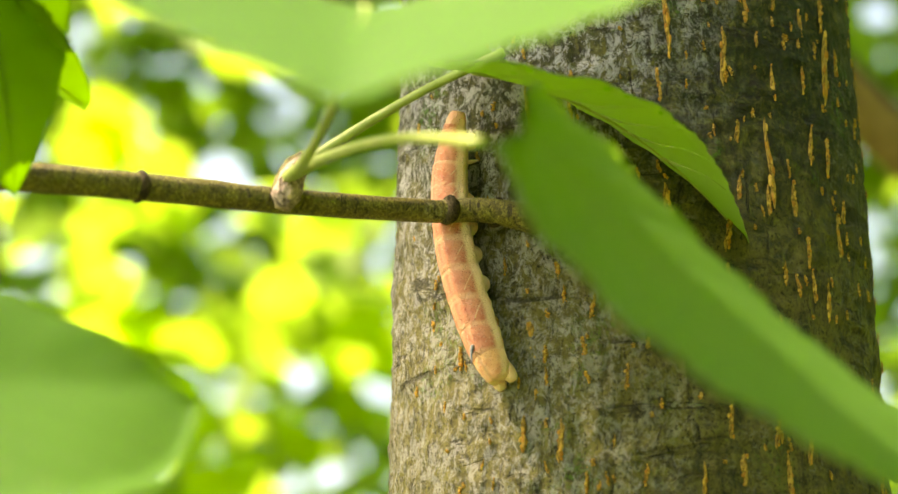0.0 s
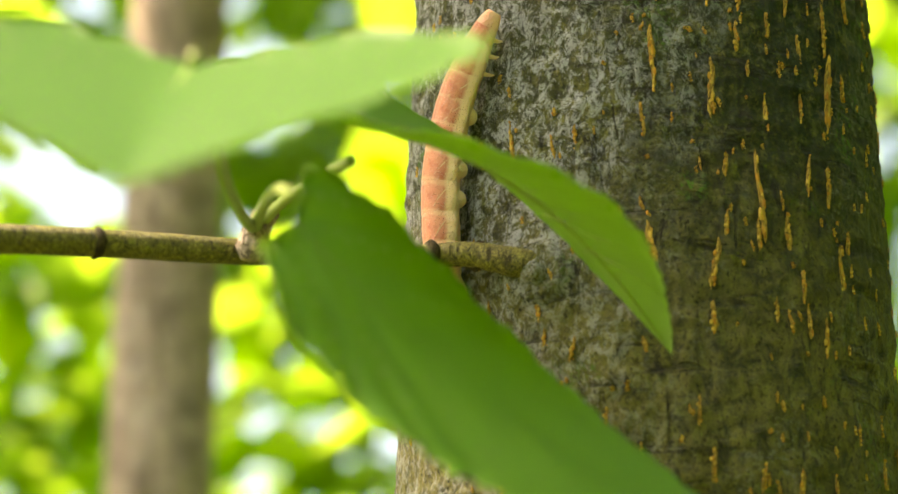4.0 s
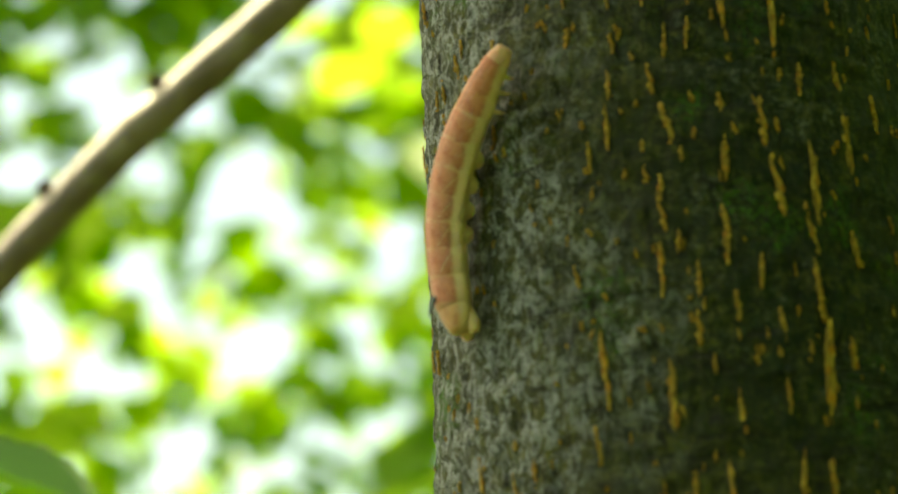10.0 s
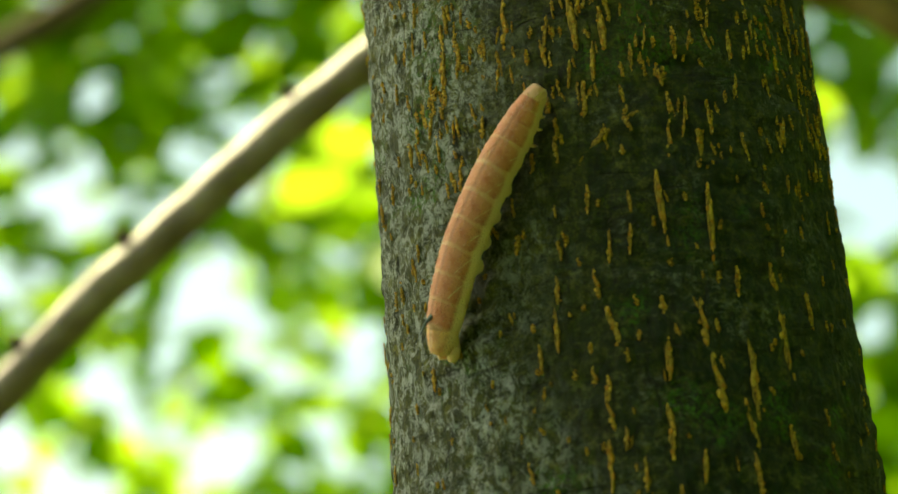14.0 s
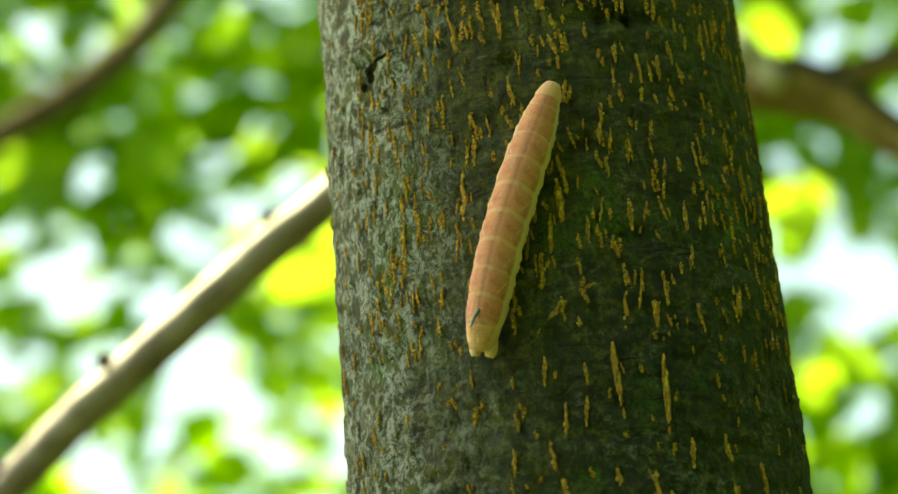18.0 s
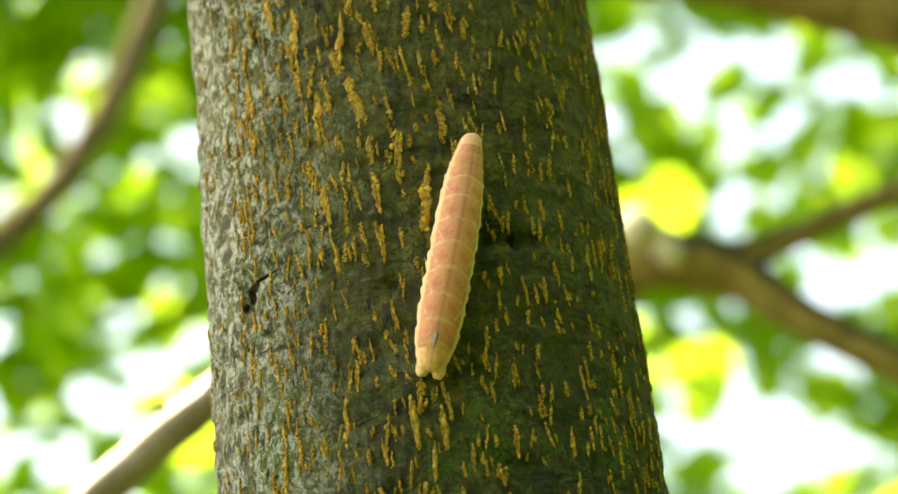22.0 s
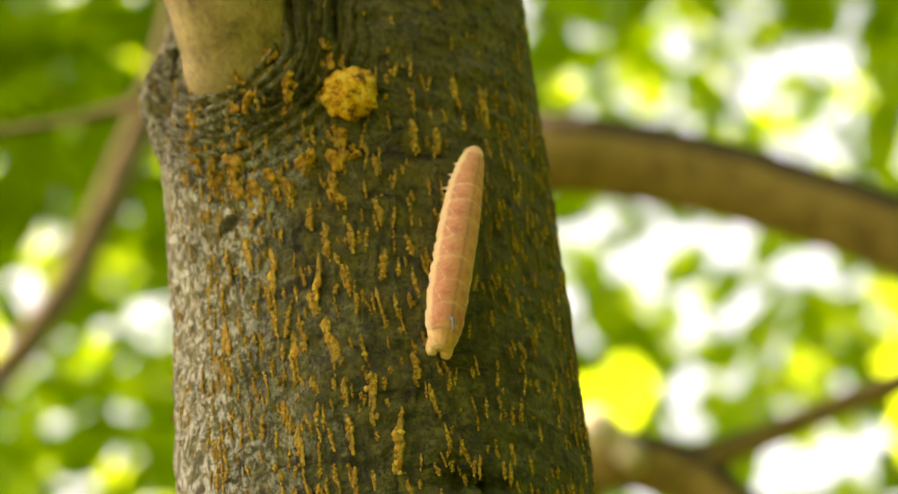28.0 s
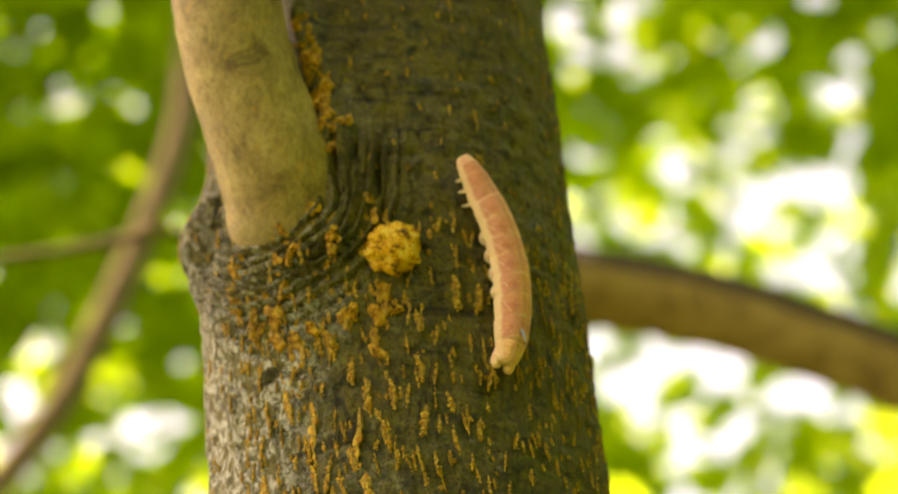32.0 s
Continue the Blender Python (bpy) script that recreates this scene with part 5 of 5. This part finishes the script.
def ring_mesh(name, mat, r0, r1, r2, length, seed):
    """One barrel of the body: forward along y, back up along z."""
    rows, sides, verts, faces = 11, 28, [], []
    rng = np.random.RandomState(seed)
    for i in range(rows):
        f = i / (rows - 1)
        y = (f - 0.5) * length
        r = (r0 * (1 - f) + r2 * f) * (1 - (2 * f - 1) ** 2) + r0 * (1 - f) * (2 * f - 1) ** 2 + r2 * f * (2 * f - 1) ** 2
        r = r + (r1 - 0.5 * (r0 + r2)) * (1 - (2 * f - 1) ** 2)
        pinch = 1 - 0.06 * abs(2 * f - 1) ** 6 - 0.022 * (1 + math.cos(f * 2 * math.pi * 4)) * 0.5
        for k in range(sides):
            an = 2 * math.pi * k / sides
            s, c = math.sin(an), math.cos(an)
            rr = r * pinch * (1 + rng.uniform(-0.012, 0.012))
            flank = 1 + 0.17 * math.exp(-((c + 0.22) / 0.24) ** 2) * max(0, 1 - (2 * f - 1) ** 2) ** 0.7 * (1 + 0.15 * math.sin(f * 19 + seed))
            verts.append((rr * s * flank, y, rr * c * (1.0 if c > 0 else 0.82)))
    for i in range(rows - 1):
        for k in range(sides):
            k2 = (k + 1) % sides
            faces.append((i * sides + k, (i + 1) * sides + k, (i + 1) * sides + k2, i * sides + k2))
    faces.append(tuple(range(sides)))
    faces.append(tuple((rows - 1) * sides + k for k in range(sides - 1, -1, -1)))
    return mesh_from(name, verts, faces, [mat])


def build_caterpillar():
    bug = tagged(new("caterpillar"), "plump pink hawk-moth caterpillar crawling up the bark", "caterpillar")
    rings = []
    for i in range(SEGMENTS):
        ra = GIRTH[min(i + 1, SEGMENTS - 1)]
        rb, rc = GIRTH[i], GIRTH[max(i - 1, 0)]
        if i == 0:
            ob = piece("head", ring_mesh("head", HEAD, 0.0026, 0.0025, 0.0017, LENGTHS[0], i), bug, "small pinkish cream head")
        elif i == SEGMENTS - 1:
            ob = piece("tail_shield", ring_mesh("tail_shield", SHIELD, 0.0021, 0.0033, 0.0037, LENGTHS[-1], i), bug, "orange-yellow tail shield")
        else:
            ob = piece("segment", ring_mesh("segment", SKIN, 0.5 * (ra + rb), rb * 1.015, 0.5 * (rb + rc), LENGTHS[i], i), bug)
        rings.append(ob)
        r = GIRTH[i]
        for s in (-1, 1):
            if i in (1, 2, 3):
                tube("leg", [(s * r * 0.55, 0.0, -r * 0.55, 0.0006), (s * r * 0.85, 0.0003, -r * 0.85, 0.0004), (s * r * 0.95, 0.0007, -r * 1.08, 0.00014)], PALE, ob, "short pale thoracic leg", n=8, sides=7)
            elif i in (5, 6, 7, 8):
                tube("proleg", [(s * r * 0.4, 0, -r * 0.45, 0.0024), (s * r * 0.46, 0, -r * 0.75, 0.0019), (s * r * 0.50, 0, -r * 0.92, 0.0013), (s * r * 0.51, 0, -r * 0.98, 0.0007)], PALE, ob, "stubby cream proleg", n=10, sides=10)
            elif i == SEGMENTS - 1:
                tube("clasper", [(s * 0.0013, 0.001, -0.0010, 0.0016), (s * 0.0017, -0.0016, -0.0018, 0.0015), (s * 0.0017, -0.0032, -0.0020, 0.0014), (s * 0.0016, -0.0042, -0.0022, 0.0009)], SHIELD, ob, "orange-yellow clasper", n=12, sides=10)
            if 3 < i < SEGMENTS - 2:
                # slanting pale stripe on the flank
                pts = [(s * r * 1.0 * math.sin(radians(a)), y, r * 0.97 * math.cos(radians(a)), 0.00009) for a, y in ((100, 0.0030), (84, 0.0018), (68, 0.0004), (54, -0.0010), (42, -0.0024))]
                tube("flank_stripe", pts, PALE, ob, "slanting pale stripe", n=10, sides=5)
        if i == SEGMENTS - 2:
            tube("horn", [(0, -0.0008, r * 0.85, 0.00055), (0, -0.0020, r * 1.10, 0.00042), (0, -0.0036, r * 1.30, 0.0003), (0, -0.0054, r * 1.45, 0.0001)], HORN, ob, "slim blue-grey tail horn", n=12, sides=8)
    return bug, rings


caterpillar, rings = build_caterpillar()


def crawl_at(t):
    """Angles and heights of head, middle and tail at t, straight between the rows."""
    ts = [r[0] for r in CRAWL]
    return [float(np.interp(t, ts, [r[k] for r in CRAWL])) for k in range(1, 7)]


def body_place(t, f):
    """A place on the body's middle line: f from 0 (head) to 1 (tail)."""
    ph, zh, pm, zm, pt, zt = crawl_at(t)
    # a curve through the three, at even steps of length
    hh, tt = math.hypot((ph - pm) * 0.0009, zh - zm), math.hypot((pt - pm) * 0.0009, zt - zm)
    k = hh / (hh + tt)
    f = f + (0.5 - k) * 4 * f * (1 - f) * 0.5
    a, b, c = (2 * f - 1) * (f - 1), 4 * f * (1 - f), f * (2 * f - 1)
    r = float(np.interp(f, [0, 0.3, 0.6, 1], [0.0034, 0.0046, 0.0050, 0.0036]))
    lift = 0.0015 * max(0, 1 - f * 5)
    return on_trunk(a * ph + b * pm + c * pt, a * zh + b * zm + c * zt, r + 0.0008 + lift)


def motions():
    times = [k * 0.5 for k in range(65)]
    walk(caterpillar, [(t, Matrix.Translation(body_place(t, 0.5))) for t in times])
    for i, ob in enumerate(rings):
        rows = []
        for t in times:
            wave = 0.007 * math.sin(2 * math.pi * (t / 2.2 + i / 7.0))
            f = STATIONS[i] + wave * (0 if i in (0, SEGMENTS - 1) else 1)
            p = body_place(t, f)
            fwd = (body_place(t, f - 0.03) - body_place(t, f + 0.03)).normalized()
            turn = 1.25 * math.atan2(p.x, -p.y)
            out = Vector((math.sin(turn), -math.cos(turn), 0))
            side = fwd.cross(out).normalized()
            out = side.cross(fwd)
            m = Matrix((side, fwd, out)).transposed().to_4x4()
            rows.append((t, Matrix.Translation(p - body_place(t, 0.5)) @ m))
        walk(ob, rows)
    rows_a = [
        (0, pose(-0.1311, -0.1942, 0.0673, -27.8, -2.1, 159.7)),
        (1, pose(-0.1320, -0.1958, 0.0675, -26.7, -2.4, 158.8)),
        (2, pose(-0.1352, -0.2047, 0.0656, -26.3, -2.0, 159.7)),
        (3, pose(-0.1349, -0.2044, 0.0664, -30.1, -1.8, 159.9)),
        (3.5, pose(-0.1276, -0.2001, 0.0647, -30.4, -1.9, 161.5)),
        (6, pose(-0.1371, -0.1762, 0.0916, -18.8, -2.6, 197.7)),
        (32, pose(-0.1371, -0.1762, 0.0916, -18.8, -2.6, 197.7)),
    ]
    rows_b = [
        (0, pose(-0.0639, -0.0638, 0.1151, -0.9, 26.1, -91.9)),
        (1, pose(-0.0708, -0.0807, 0.1068, -4.4, 28.7, -88.2)),
        (2, pose(-0.0771, -0.0887, 0.1039, -4.4, 27.7, -91.3)),
        (3, pose(-0.0822, -0.1053, 0.0957, -8.9, 28.0, -93.5)),
        (3.5, pose(-0.0819, -0.1034, 0.0942, -5.3, 29.7, -86.3)),
        (5.5, pose(-0.0814, -0.1488, 0.0880, -4.1, 15.3, -62.5)),
        (6, pose(-0.0830, -0.1294, 0.0974, -0.1, 12.0, -56.7)),
        (7, pose(-0.0862, -0.1212, 0.1001, -2.9, 10.7, -54.7)),
        (8, pose(-0.0891, -0.0979, 0.1048, -3.0, 9.3, -58.8)),
        (9, pose(-0.0912, -0.0882, 0.1059, -4.5, 9.7, -58.8)),
        (32, pose(-0.0912, -0.0882, 0.1059, -4.5, 9.7, -58.8)),
    ]
    rows_c = [
        (0, pose(-0.1124, -0.2075, 0.0458, -51.7, 31.9, -117.9)),
        (1, pose(-0.1053, -0.1823, 0.0547, -59.1, 37.0, -119.6)),
        (2, pose(-0.1081, -0.1907, 0.0516, -55.4, 31.5, -120.6)),
        (3, pose(-0.1066, -0.1818, 0.0501, -64.3, 34.5, -123.8)),
        (3.5, pose(-0.1032, -0.1738, 0.0505, -60.9, 37.9, -121.3)),
        (5.5, pose(-0.1311, -0.1187, 0.0888, -35.6, 24.3, -70.7)),
        (6, pose(-0.1314, -0.1194, 0.0853, -50.5, 42.4, -67.9)),
        (32, pose(-0.1314, -0.1194, 0.0853, -50.5, 42.4, -67.9)),
    ]
    for leaf, stalk, rows in ((leaf_a, stalk_a, rows_a), (leaf_b, stalk_b, rows_b), (leaf_c, stalk_c, rows_c)):
        walk(leaf, rows)
        walk(stalk, stalk_rows(rows))
    walk(leaf_d, [
        (0, pose(-0.2131, -0.2086, 0.0025, 15.7, 40.9, -48.2)),
        (0.5, pose(-0.2157, -0.2105, -0.0006, 12.1, 39.7, -46.9)),
        (1, pose(-0.2274, -0.2034, 0.0001, 10.0, 41.8, -49.4)),
        (2, pose(-0.2270, -0.2130, -0.0051, 11.5, 40.4, -47.6)),
        (3, pose(-0.2243, -0.2129, -0.0060, 7.3, 39.7, -45.8)),
        (32, pose(-0.2243, -0.2129, -0.0060, 7.3, 39.7, -45.8)),
    ])
    walk(leaf_e, [
        (0, pose(-0.1737, -0.1126, 0.1058, -116.2, 50.6, -148.7)),
        (1, pose(-0.1747, -0.1132, 0.1042, -114.6, 47.8, -149.2)),
        (2, pose(-0.1779, -0.1217, 0.1007, -114.1, 46.3, -148.8)),
        (3, pose(-0.1794, -0.1215, 0.1015, -116.1, 46.1, -148.7)),
        (32, pose(-0.1794, -0.1215, 0.1015, -116.1, 46.1, -148.7)),
    ])
    walk(leaf_f, [
        (0, pose(-0.1886, -0.0959, 0.1063, -6.2, 14.6, -59.3)),
        (1, pose(-0.1899, -0.0975, 0.1083, -9.9, 13.6, -62.8)),
        (2, pose(-0.1921, -0.1058, 0.1028, -6.7, 14.3, -60.0)),
        (3, pose(-0.1928, -0.1056, 0.1026, -9.2, 13.8, -61.6)),
        (3.5, pose(-0.1918, -0.1036, 0.1022, -9.1, 14.2, -59.0)),
        (5.5, pose(-0.1239, -0.1519, 0.1165, -20.0, 2.0, -112.0)),
        (6, pose(-0.1239, -0.1519, 0.1165, -20.0, 2.0, -112.0)),
        (32, pose(-0.1239, -0.1519, 0.1165, -20.0, 2.0, -112.0)),
    ])


build_lenticels()
motions()
